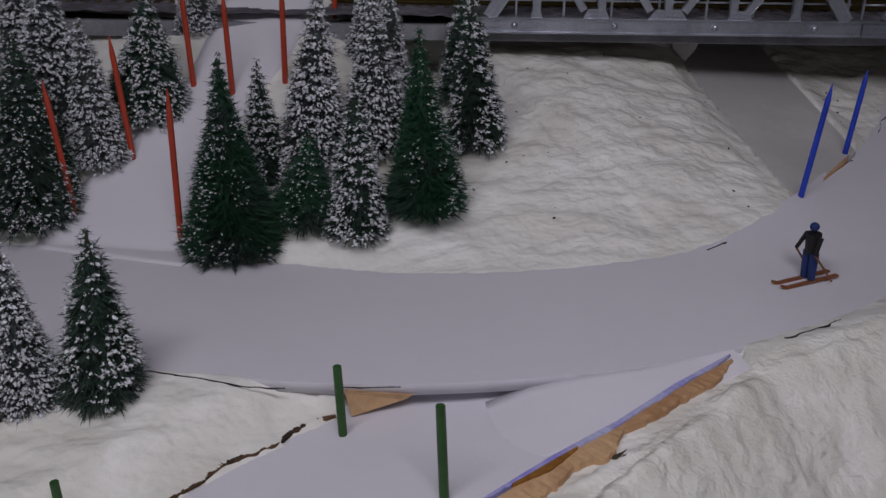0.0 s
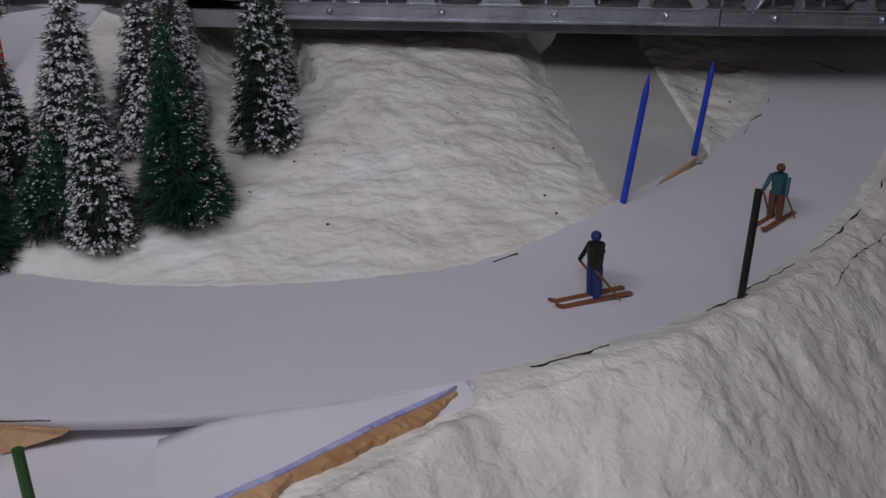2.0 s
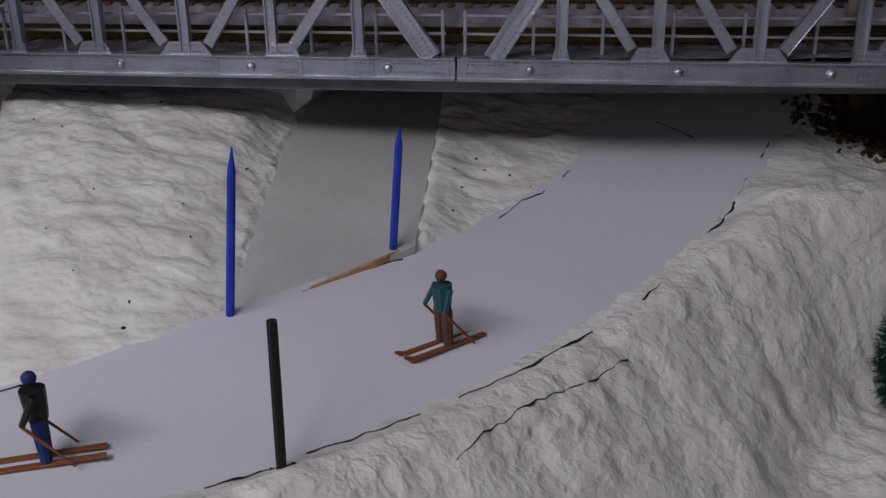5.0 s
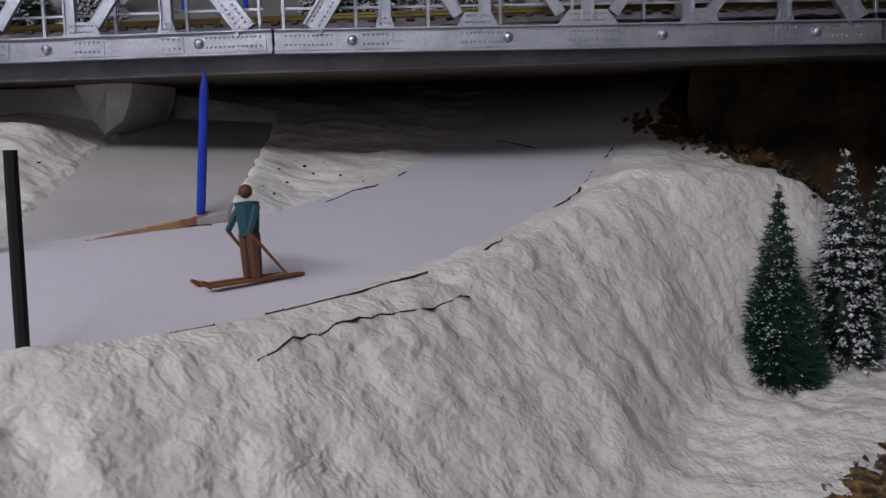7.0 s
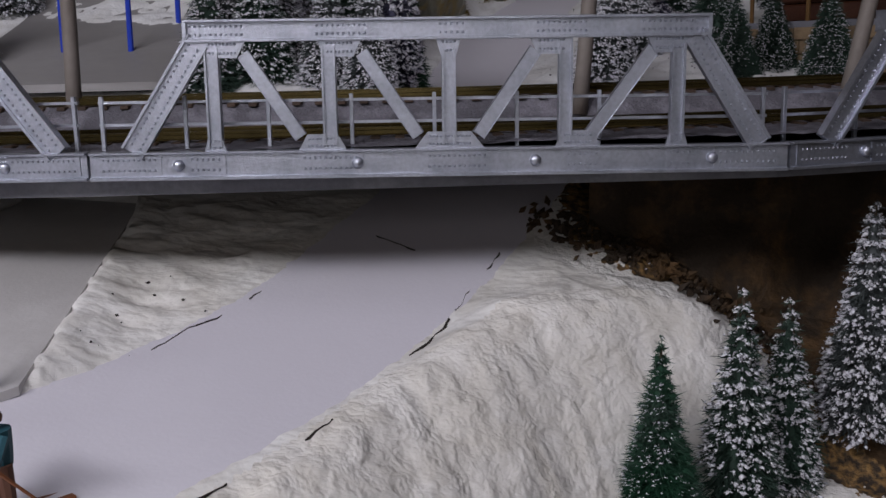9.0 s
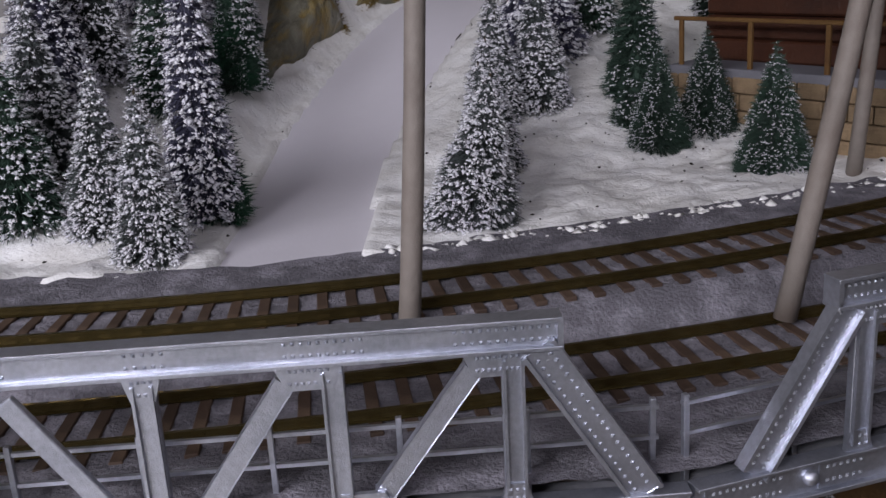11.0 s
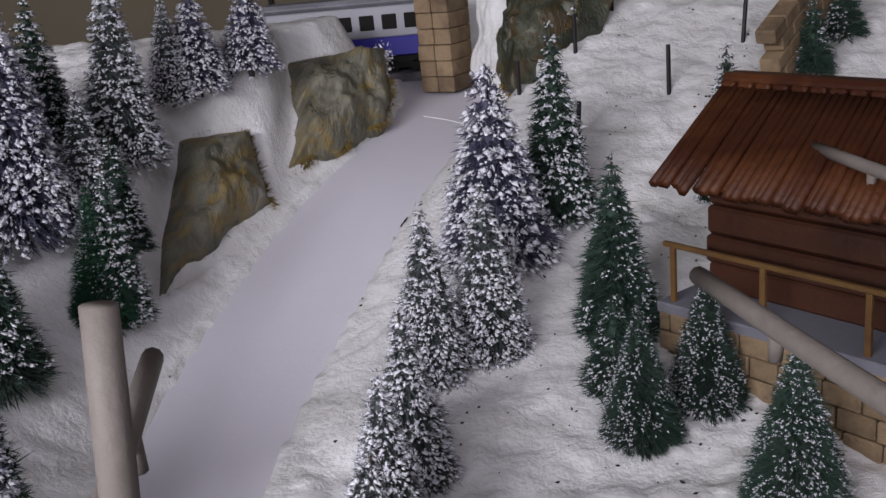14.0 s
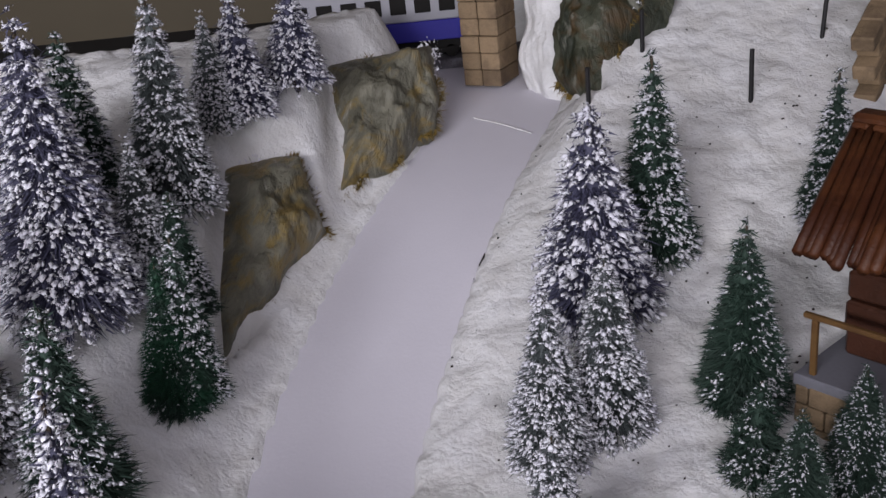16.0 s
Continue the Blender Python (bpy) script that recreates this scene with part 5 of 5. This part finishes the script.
mast((0.3115, 0.498, 1.1385), (0.3200, 0.5060, 1.2410), (0.3074, 0.549, 1.217), (0.3304, 0.4371, 1.2182), 0.0055, "cream-grey wooden overhead line mast with a cross arm")
mast((0.3920, 0.504, 1.1385), (0.4120, 0.5060, 1.2420), (0.3945, 0.5811, 1.2123), (0.4200, 0.4450, 1.2230), 0.0055, "cream-grey wooden overhead line mast with a cross arm")
mast((0.4455, 0.611, 1.1385), (0.4540, 0.613, 1.2450), (0.4450, 0.680, 1.2100), (0.4700, 0.560, 1.2120), 0.0055, "cream-grey wooden overhead line mast beside the snow")
mast((0.1555, 0.498, 1.1385), (0.1560, 0.500, 1.2410), (0.1555, 0.549, 1.217), (0.1560, 0.4371, 1.2182), 0.0055, "cream-grey wooden overhead line mast with a cross arm")


# ---- the cabin ----
def cabin():
    turn = math.degrees(math.atan2(-0.76, 0.65))
    m = pose(0.4055, 0.6895, 1.1355, 0, 0, turn)
    ter = thing("terrace", m, "grey terrace on a tan stone block wall", "terrace")
    part("slab", box(-0.002, 0.17, -0.001, 0.115, 0.0265, 0.0300, 0.0004), TERRACE, ter)
    part("core", box(0.001, 0.168, 0.002, 0.114, -0.012, 0.0266), STONE, ter)
    rng = random.Random(4)
    me = {}
    for row in range(6):
        u = -0.001 - (row % 2) * 0.005
        while u < 0.165:
            wide = rng.choice((0.009, 0.011, 0.013))
            a, b = max(u, -0.001), u + wide - 0.0005
            ob = part("stone_block", box(0, b - a, 0, 0.003, 0, 0.0058, 0.0004), STONE, ter) if (wide, a == u) not in me else new("stone_block", me[(wide, a == u)])
            me.setdefault((wide, a == u), ob.data)
            ob.parent = ter
            ob.matrix_basis = Matrix.Translation((a, -0.001 - rng.uniform(0, 0.0005), -0.0095 + row * 0.0062))
            u += wide
    for k in range(3):
        rl = part("railing_post", box(0.0015 + k * 0.030, 0.0032 + k * 0.030, 0.0010, 0.0024, 0.029, 0.0465, 0.0002), RAIL_WOOD, ter)
    part("handrail", box(-0.001, 0.165, 0.0009, 0.0026, 0.0464, 0.0479, 0.0003), RAIL_WOOD, ter, "ochre-brown wooden handrail")
    c = thing("cabin", m, "brown log cabin with a dark red-brown ribbed roof", "cabin")
    for k in range(4):
        proud = 0.0007 * ((k * 5) % 3)
        part("log", box(0.003, 0.150, 0.0165 - proud, 0.0215, 0.0300 + k * 0.0087, 0.0300 + k * 0.0087 + 0.0083, 0.0009), TIMBER, c)
        part("log", box(0.0035 - proud, 0.0085, 0.0215, 0.090, 0.0300 + k * 0.0087, 0.0300 + k * 0.0087 + 0.0083, 0.0009), TIMBER, c)
    # Added black block: paints the shade behind the logs and under the eaves.
    part("dark_inside", box(0.0085, 0.149, 0.0215, 0.089, 0.030, 0.070), DARK, c)
    gable = bmesh.new()
    f = [gable.verts.new(p) for p in ((0.0055, 0.018, 0.0645), (0.0055, 0.082, 0.0645), (0.0055, 0.050, 0.0835))]
    g = [gable.verts.new(v.co + Vector((0.003, 0, 0))) for v in f]
    gable.faces.new(f)
    gable.faces.new(g[::-1])
    for k in range(3):
        gable.faces.new((f[k], f[(k + 1) % 3], g[(k + 1) % 3], g[k]))
    part("gable", gable, TIMBER, c)
    cap = box(-0.0150, 0.150, 0.0465, 0.0540, 0.0850, 0.0885, 0.0012)
    for k in range(26):
        add_box(cap, -0.0140 + k * 0.0062, -0.0090 + k * 0.0062, 0.0450, 0.0555, 0.0842, 0.0862, 0.0006)
    roof = part("roof", cap, ROOF, c, "dark red-brown ribbed roof")
    rng = random.Random(9)
    for side in (1, -1):
        n = 70
        for i in range(n):
            u = -0.0025 + i * 0.00228
            wob = 0.0012 * math.sin(i * 1.7) + 0.0007 * math.sin(i * 4.1) + rng.uniform(-0.0006, 0.0006)
            a = Vector((u - 0.0118, 0.0505, 0.0858 + rng.uniform(-0.0003, 0.0003)))
            b = Vector((u + rng.uniform(-0.0004, 0.0004), 0.0505 - side * (0.0505 + wob), 0.0650 + 0.0004 * math.sin(i * 0.9)))
            part("roof_rib", rod(a, b, 0.0013, 0.0016, 6, rng.uniform(-0.0004, 0.0004), 3, i), ROOF, roof, "", True)
    return c


cabin()


# ---- the retaining wall beside the cabin ----
retaining = thing("retaining_wall", pose(0.4740, 0.8200, 1.2000, 0, -21, math.degrees(math.atan2(0.058, 0.043))), "tan stone block retaining wall above the cabin", "wall")
for row in range(6):
    for i in range(8):
        a = i * 0.0125 - (row % 2) * 0.006
        part("stone_block", box(a, a + 0.0119, -0.004, 0.004, -0.006 + row * 0.0062, -0.0003 + row * 0.0062, 0.0005), STONE, retaining)
joint = [(x, y, float(up_ground(np.array([x]), np.array([y]))[0]) + 0.0002) for x, y in ((0.3272, 0.8682), (0.3385, 0.8560), (0.3494, 0.8438))]
tagged(torn_strip("trim", joint, 0.00020, SNOW_UP, None, "", 41, 0.0, 0.0004), "thin white joint across the ski run", "joint", kind="structure")


# ---- planting ----
HILL_FIRS = [
    ("green", -0.0533, 0.3409, 1.0736, 0.0363, 0.0139, 5),
    ("snowy", -0.0521, 0.3657, 1.0863, 0.0716, 0.0139, 3),
    ("dusted", -0.0328, 0.3326, 1.0720, 0.0589, 0.0109, -1),
    ("snowy", -0.0266, 0.3792, 1.0903, 0.0637, 0.0142, -3),
    ("green", -0.0078, 0.3407, 1.0780, 0.0700, 0.0150, -3),
    ("dusted", 0.0123, 0.3808, 1.0909, 0.0634, 0.0127, -3),
    ("dusted", 0.0079, 0.4249, 1.0984, 0.0560, 0.0120, 0),
    ("snowy", -0.0335, 0.4372, 1.1128, 0.0437, 0.0120, 0),
    ("snowy", -0.0232, 0.3960, 1.0950, 0.0600, 0.0125, 0),
]
SLALOM_FIRS = [
    ("green", -0.0791, 0.3340, 1.0638, 0.0750, 0.0182, -1),
    ("dusted", -0.0704, 0.3606, 1.0809, 0.0510, 0.0107, -1),
    ("dark", -0.1626, 0.3606, 1.0670, 0.0717, 0.0204, 3),
    ("snowy", -0.1385, 0.3801, 1.0828, 0.0602, 0.0116, -3),
    ("dusted", -0.1233, 0.4016, 1.0980, 0.0510, 0.0169, 3),
    ("snowy", -0.1649, 0.4004, 1.0906, 0.0665, 0.0192, 5),
    ("snowy", -0.1093, 0.4418, 1.1243, 0.0422, 0.0119, 3),
    ("snowy", -0.1841, 0.4267, 1.1029, 0.0572, 0.0163, 3),
    ("dusted", -0.1010, 0.2403, 1.0608, 0.0533, 0.0124, 1),
    ("snowy", -0.1230, 0.2383, 1.0592, 0.0483, 0.0127, 0),
]
VALLEY_FIRS = [
    ("green", 0.3265, 0.4320, 1.0215, 0.0640, 0.0150, 0),
    ("dusted", 0.3495, 0.4450, 1.0300, 0.0650, 0.0140, 0),
    ("dusted", 0.3650, 0.4580, 1.0335, 0.0555, 0.0115, 0),
    ("snowy", 0.3918, 0.4731, 1.0450, 0.0690, 0.0150, 0),
]
RUN_FIRS = [
    ("dusted", 0.2177, 0.6628, 1.1626, 0.0577, 0.0150, 7),
    ("snowy", 0.2404, 0.5575, 1.1394, 0.0506, 0.0106, 6),
    ("snowy", 0.2211, 0.5778, 1.1434, 0.0487, 0.0115, 11),
    ("lilac", 0.2460, 0.5918, 1.1417, 0.0985, 0.0100, 9),
    ("green", 0.2500, 0.5949, 1.1390, 0.0627, 0.0085, 5),
    ("snowy", 0.1916, 0.6681, 1.1760, 0.0711, 0.0155, 7),
]
BANK_FIRS = [
    ("green", 0.2325, 0.7054, 1.1628, 0.0478, 0.0121, 7),
    ("lilac", 0.2060, 0.7145, 1.1920, 0.0862, 0.0180, 8),
    ("snowy", 0.2232, 0.7323, 1.1921, 0.0448, 0.0120, 10),
    ("snowy", 0.2276, 0.7606, 1.2042, 0.0703, 0.0140, 9),
    ("lilac", 0.2455, 0.8020, 1.2231, 0.0420, 0.0118, 6),
    ("lilac", 0.2623, 0.8209, 1.2271, 0.0375, 0.0118, 11),
    ("dusted", 0.2327, 0.7312, 1.1799, 0.0413, 0.0100, 6),
    ("snowy", 0.1903, 0.7250, 1.1994, 0.0668, 0.0140, 12),
    ("dusted", 0.2362, 0.7091, 1.1630, 0.0538, 0.0112, 9),
    ("snowy", 0.2371, 0.7950, 1.2200, 0.0400, 0.0100, 5),
    ("dusted", 0.1997, 0.7600, 1.2100, 0.0560, 0.0130, 8),
]
CABIN_FIRS = [
    ("snowy", 0.3250, 0.5775, 1.1382, 0.0470, 0.0135, 36),
    ("snowy", 0.3305, 0.6120, 1.1380, 0.0460, 0.0115, 0),
    ("snowy", 0.3335, 0.6420, 1.1380, 0.0500, 0.0125, 0),
    ("snowy", 0.3370, 0.6860, 1.1470, 0.0535, 0.0125, 0),
    ("snowy", 0.3545, 0.6955, 1.1500, 0.0548, 0.0130, 0),
    ("lilac", 0.3580, 0.7385, 1.1650, 0.0686, 0.0165, 0),
    ("dusted", 0.3802, 0.7572, 1.1718, 0.0705, 0.0135, 0),
    ("dark", 0.3930, 0.7000, 1.1500, 0.0580, 0.0128, 0),
    ("dark", 0.3881, 0.6723, 1.1451, 0.0312, 0.0090, 8),
    ("dark", 0.3930, 0.6530, 1.1400, 0.0384, 0.0100, 0),
    ("dark", 0.4125, 0.6650, 1.1425, 0.0390, 0.0098, 0),
    ("dark", 0.4244, 0.6230, 1.1370, 0.0430, 0.0100, 0),
    ("dusted", 0.4393, 0.7640, 1.1740, 0.0550, 0.0108, 4),
    ("dark", 0.4880, 0.8250, 1.2060, 0.0300, 0.0090, 0),
    ("dark", 0.5080, 0.8480, 1.2160, 0.0300, 0.0090, 0),
]

for i, (kind, x, y, z, h, r, lean) in enumerate(HILL_FIRS + SLALOM_FIRS + VALLEY_FIRS):
    plant(kind, x, y, z, h, r, (0, lean), 37 * i)
FAR_FIRS = [("snowy", -0.20, 0.60, 0.070, 0.017), ("dusted", -0.13, 0.585, 0.065, 0.015), ("snowy", -0.07, 0.61, 0.072, 0.016), ("lilac", -0.01, 0.59, 0.068, 0.015), ("dusted", 0.035, 0.60, 0.066, 0.015),
            ("snowy", 0.075, 0.585, 0.060, 0.014), ("snowy", 0.178, 0.600, 0.064, 0.014), ("dusted", 0.196, 0.580, 0.058, 0.014), ("snowy", 0.06, 0.66, 0.075, 0.016), ("lilac", 0.185, 0.645, 0.070, 0.015), ("dusted", 0.178, 0.570, 0.050, 0.013), ("snowy", 0.197, 0.605, 0.058, 0.014)]
for i, (kind, x, y, h, r) in enumerate(FAR_FIRS):
    plant(kind, x, y, float(up_ground(np.array([x]), np.array([y]))[0]), h, r, (0, 0), 71 * i)
for i, (kind, x, y, z, h, r, lean) in enumerate(RUN_FIRS + BANK_FIRS + CABIN_FIRS):
    plant(kind, x, y, z, h, r, (0, lean * 0.3), 53 * i)


# ---- cracks along the boards, crumbs on the snow ----
GAP = material("dark_gap", (0.020, 0.016, 0.013), 0.9, scale=400)


def on_ground(x, y):
    return float(low_ground(np.array([x]), np.array([y]))[0])


CRACKS = (((0.1541, 0.2966), (0.1596, 0.3016), (0.1667, 0.3080)), ((0.1705, 0.3141), (0.1811, 0.3229), (0.1875, 0.3296), (0.1935, 0.3347)), ((0.2001, 0.3426), (0.2124, 0.3550), (0.2240, 0.3700), (0.2319, 0.3805)),
          ((0.2437, 0.3950), (0.2497, 0.4049)), ((0.2640, 0.4330), (0.2709, 0.4460), (0.2734, 0.4535)), ((0.2745, 0.4560), (0.2790, 0.4690)), ((0.2830, 0.4780), (0.2870, 0.4900)), ((0.2480, 0.5000), (0.2640, 0.4880)),
          ((0.1990, 0.4280), (0.2055, 0.4400), (0.2133, 0.4497)), ((0.2170, 0.4580), (0.2200, 0.4640)), ((0.1690, 0.3905), (0.1765, 0.3980)), ((0.0920, 0.3170), (0.1019, 0.3223)),
          ((-0.0908, 0.2489), (-0.0748, 0.2435), (-0.0592, 0.2373), (-0.0461, 0.2350)), ((-0.0318, 0.2346), (-0.0130, 0.2340)), ((0.0206, 0.2350), (0.0330, 0.2368), (0.0440, 0.2385)), ((0.0753, 0.2444), (0.0845, 0.2473)),
          ((0.0990, 0.2536), (0.1093, 0.2585), (0.1232, 0.2672)), ((-0.1738, 0.3568), (-0.1594, 0.3530), (-0.1425, 0.3466)),
          ((0.2025, 0.3237), (0.2105, 0.3365), (0.2185, 0.3474), (0.2308, 0.3600), (0.2425, 0.3770)), ((0.1700, 0.3090), (0.1640, 0.3060)))
for i, line in enumerate(CRACKS):
    pts = []
    for (ax, ay), (bx, by) in zip(line, line[1:]):
        for k in range(6):
            x, y = ax + (bx - ax) * k / 6, ay + (by - ay) * k / 6
            w = 0.0007 * noise.noise(Vector((x * 240, y * 240, i)))
            top = max(float(low_snow(np.array([x + w]), np.array([y - w]))[0]), float(low_ground(np.array([x + w]), np.array([y - w]))[0]) * (along(PISTE, np.array([x]), np.array([y]))[0][0] > -0.034 - 0.014 * (x < 0.0)))
            pts.append((x + w, y - w, top + 0.0005))
    tagged(torn_strip("crack", pts, 0.00075, GAP, None, "", 30 + i, -0.0002, 0.0005, True), "thin dark crack along the edge of the ski run", "crack", "cracks", "structure")
for i, line in enumerate((((0.3062, 0.7225), (0.3105, 0.7360), (0.3157, 0.7501)), ((0.3195, 0.7570), (0.3261, 0.7727)), ((0.2912, 0.6835), (0.2935, 0.6880)), ((0.3440, 0.8210), (0.3485, 0.8311)))):
    pts = []
    for (ax, ay), (bx, by) in zip(line, line[1:]):
        for k in range(6):
            x, y = ax + (bx - ax) * k / 6, ay + (by - ay) * k / 6
            w = 0.0008 * noise.noise(Vector((x * 260, y * 260, i)))
            pts.append((x + w, y - w, float(up_snow(np.array([x + w]), np.array([y - w]))[0]) + 0.0006))
    tagged(torn_strip("crack", pts, 0.0006, GAP, None, "", 80 + i, -0.0002, 0.0005, True), "thin dark crack beside the upper ski run", "crack", "cracks", "structure")
SPLIT = material("torn_brown_gap", (0.028, 0.018, 0.012), 0.9, spots=(0.16, 0.085, 0.04), scale=500, grain=0.3)
for i, (line, wide) in enumerate(((((-0.0345, 0.2352), (-0.0406, 0.2325), (-0.0459, 0.2289), (-0.0487, 0.2246)), 0.0019), (((-0.0487, 0.2246), (-0.0571, 0.2193)), 0.0008), (((-0.0560, 0.2200), (-0.0627, 0.2163), (-0.0671, 0.2111)), 0.0022), (((-0.0671, 0.2108), (-0.0728, 0.2061), (-0.0850, 0.1960)), 0.0008))):
    pts = [(x, y, float(low_board_z(x, y)) + 0.0013) for x, y in line]
    tagged(torn_strip("crack", pts, wide, SPLIT, None, "", 60 + i, 0.0, 0.001), "dark broken gap between snow and lower slope", "crack", "cracks", "structure")


def crumbs(name, count, area, height, seed, label):
    """Tiny dark bits lying on the snow."""
    rng = random.Random(seed)
    verts, faces = [], []
    for _ in range(count):
        x, y = rng.uniform(*area[0]), rng.uniform(*area[1])
        z = float(height(np.array([x]), np.array([y]))[0])
        clump(verts, faces, Vector((x, y, z + 0.0004)), Vector((rng.uniform(-1, 1), rng.uniform(-1, 1), 0.1)), rng.uniform(0.0002, 0.0006), rng)
    return tagged(mesh_object(name, verts, faces, GAP), label, "debris", kind="stuff")


crumbs("debris", 26, ((0.0, 0.13), (0.33, 0.47)), low_snow, 3, "small dark crumbs scattered on the snowy hill")
crumbs("debris", 14, ((0.18, 0.21), (0.42, 0.47)), low_snow, 4, "small dark crumbs on broken plaster")
crumbs("debris", 420, ((0.31, 0.52), (0.57, 0.90)), up_snow, 5, "small dark specks scattered on the powder snow")
crumbs("debris", 40, ((0.20, 0.26), (0.56, 0.74)), up_snow, 6, "small dark specks scattered on the powder snow")


# ---- broken snow lip along the ballast ----
def snow_lip(count, seed):
    rng = random.Random(seed)
    verts, faces = [], []
    for _ in range(count):
        x = rng.uniform(0.300, 0.50)
        y = float(back_y(x)) + rng.gauss(0.0020, 0.0024) + 0.0015 * math.sin(x * 210)
        s = rng.choice((0.0004, 0.0005, 0.0007, 0.0008, 0.0017)) * rng.uniform(0.7, 1.2)
        z = 1.1412 + rng.uniform(-0.001, 0.001) - 0.12 * max(float(back_y(x)) - y, 0)
        clump(verts, faces, Vector((x, y, z)), Vector((rng.uniform(-1, 1), rng.uniform(-0.4, 0.4), rng.uniform(-0.2, 0.2))), s, rng)
    return tagged(mesh_object("snow_crumbs", verts, faces, SNOW_UP, None, True), "broken white plaster snow crumbs along the ballast", "snow", kind="stuff")


snow_lip(800, 12)


# ---- model skiers ----
def figurine(at, turn, top, legs, skis, label):
    """One plain small figure on skis, a single mesh in flat paint."""
    bm = bmesh.new()
    spans = []

    def add(other, slot):
        me = bpy.data.meshes.new("piece")
        other.to_mesh(me)
        other.free()
        n = len(bm.faces)
        bm.from_mesh(me)
        bpy.data.meshes.remove(me)
        spans.append((n, slot))

    for s in (-1, 1):
        add(rod((0, s * 0.0016, 0.0008), (0.0004, s * 0.0014, 0.0105), 0.0012, 0.0016, 8, 0, 2), 1)
        add(box(-0.012, 0.012, s * 0.0020 - 0.0009, s * 0.0020 + 0.0009, 0.0, 0.0006, 0.0001), 2)
        add(rod((0.0118, s * 0.002, 0.0003), (0.0142, s * 0.002, 0.0016), 0.0008, 0.0004, 6, 0, 1), 2)
        add(rod((0.0002, s * 0.0030, 0.0165), (0.0030, s * 0.0042, 0.0110), 0.0009, 0.0007, 6, 0, 1), 0)
        add(rod((0.0032, s * 0.0043, 0.0112), (-0.0060, s * 0.0050, 0.0004), 0.0004, 0.0003, 5, 0, 1), 2)
    add(rod((0.0003, 0, 0.0100), (0.0006, 0, 0.0172), 0.0021, 0.0027, 10, 0, 3), 0)
    head = bmesh.new()
    bmesh.ops.create_icosphere(head, subdivisions=2, radius=0.0016)
    for v in head.verts:
        v.co = v.co + Vector((0.0008, 0, 0.0196))
    add(head, 1)
    bm.faces.ensure_lookup_table()
    for k, (n, slot) in enumerate(spans):
        end = spans[k + 1][0] if k + 1 < len(spans) else len(bm.faces)
        for f in bm.faces[n:end]:
            f.material_index = slot
    me = bpy.data.meshes.new("skier_figurine")
    bm.to_mesh(me)
    bm.free()
    for m in (top, legs, skis):
        me.materials.append(m)
    ob = new("skier_figurine", me)
    ob.matrix_world = pose(*at, 0, 0, turn)
    return tagged(ob, label, "figurine", "model skiers")


TEAL = material("teal_paint", (0.02, 0.075, 0.095), 0.6, scale=400)
BROWN = material("brown_paint", (0.10, 0.045, 0.028), 0.6, scale=400)
NAVY = material("navy_paint", (0.015, 0.03, 0.12), 0.6, scale=400)
SKI = material("ski_wood", (0.20, 0.075, 0.032), 0.5, scale=400)
figurine((0.1205, 0.2950, on_ground(0.1205, 0.2950) + 0.0002), 206, BLACK, NAVY, SKI, "small painted skier figurine in dark jacket on the run")
figurine((0.1935, 0.3620, on_ground(0.1935, 0.3620) + 0.0002), 228, TEAL, BROWN, SKI, "small painted skier figurine in teal shirt on the run")
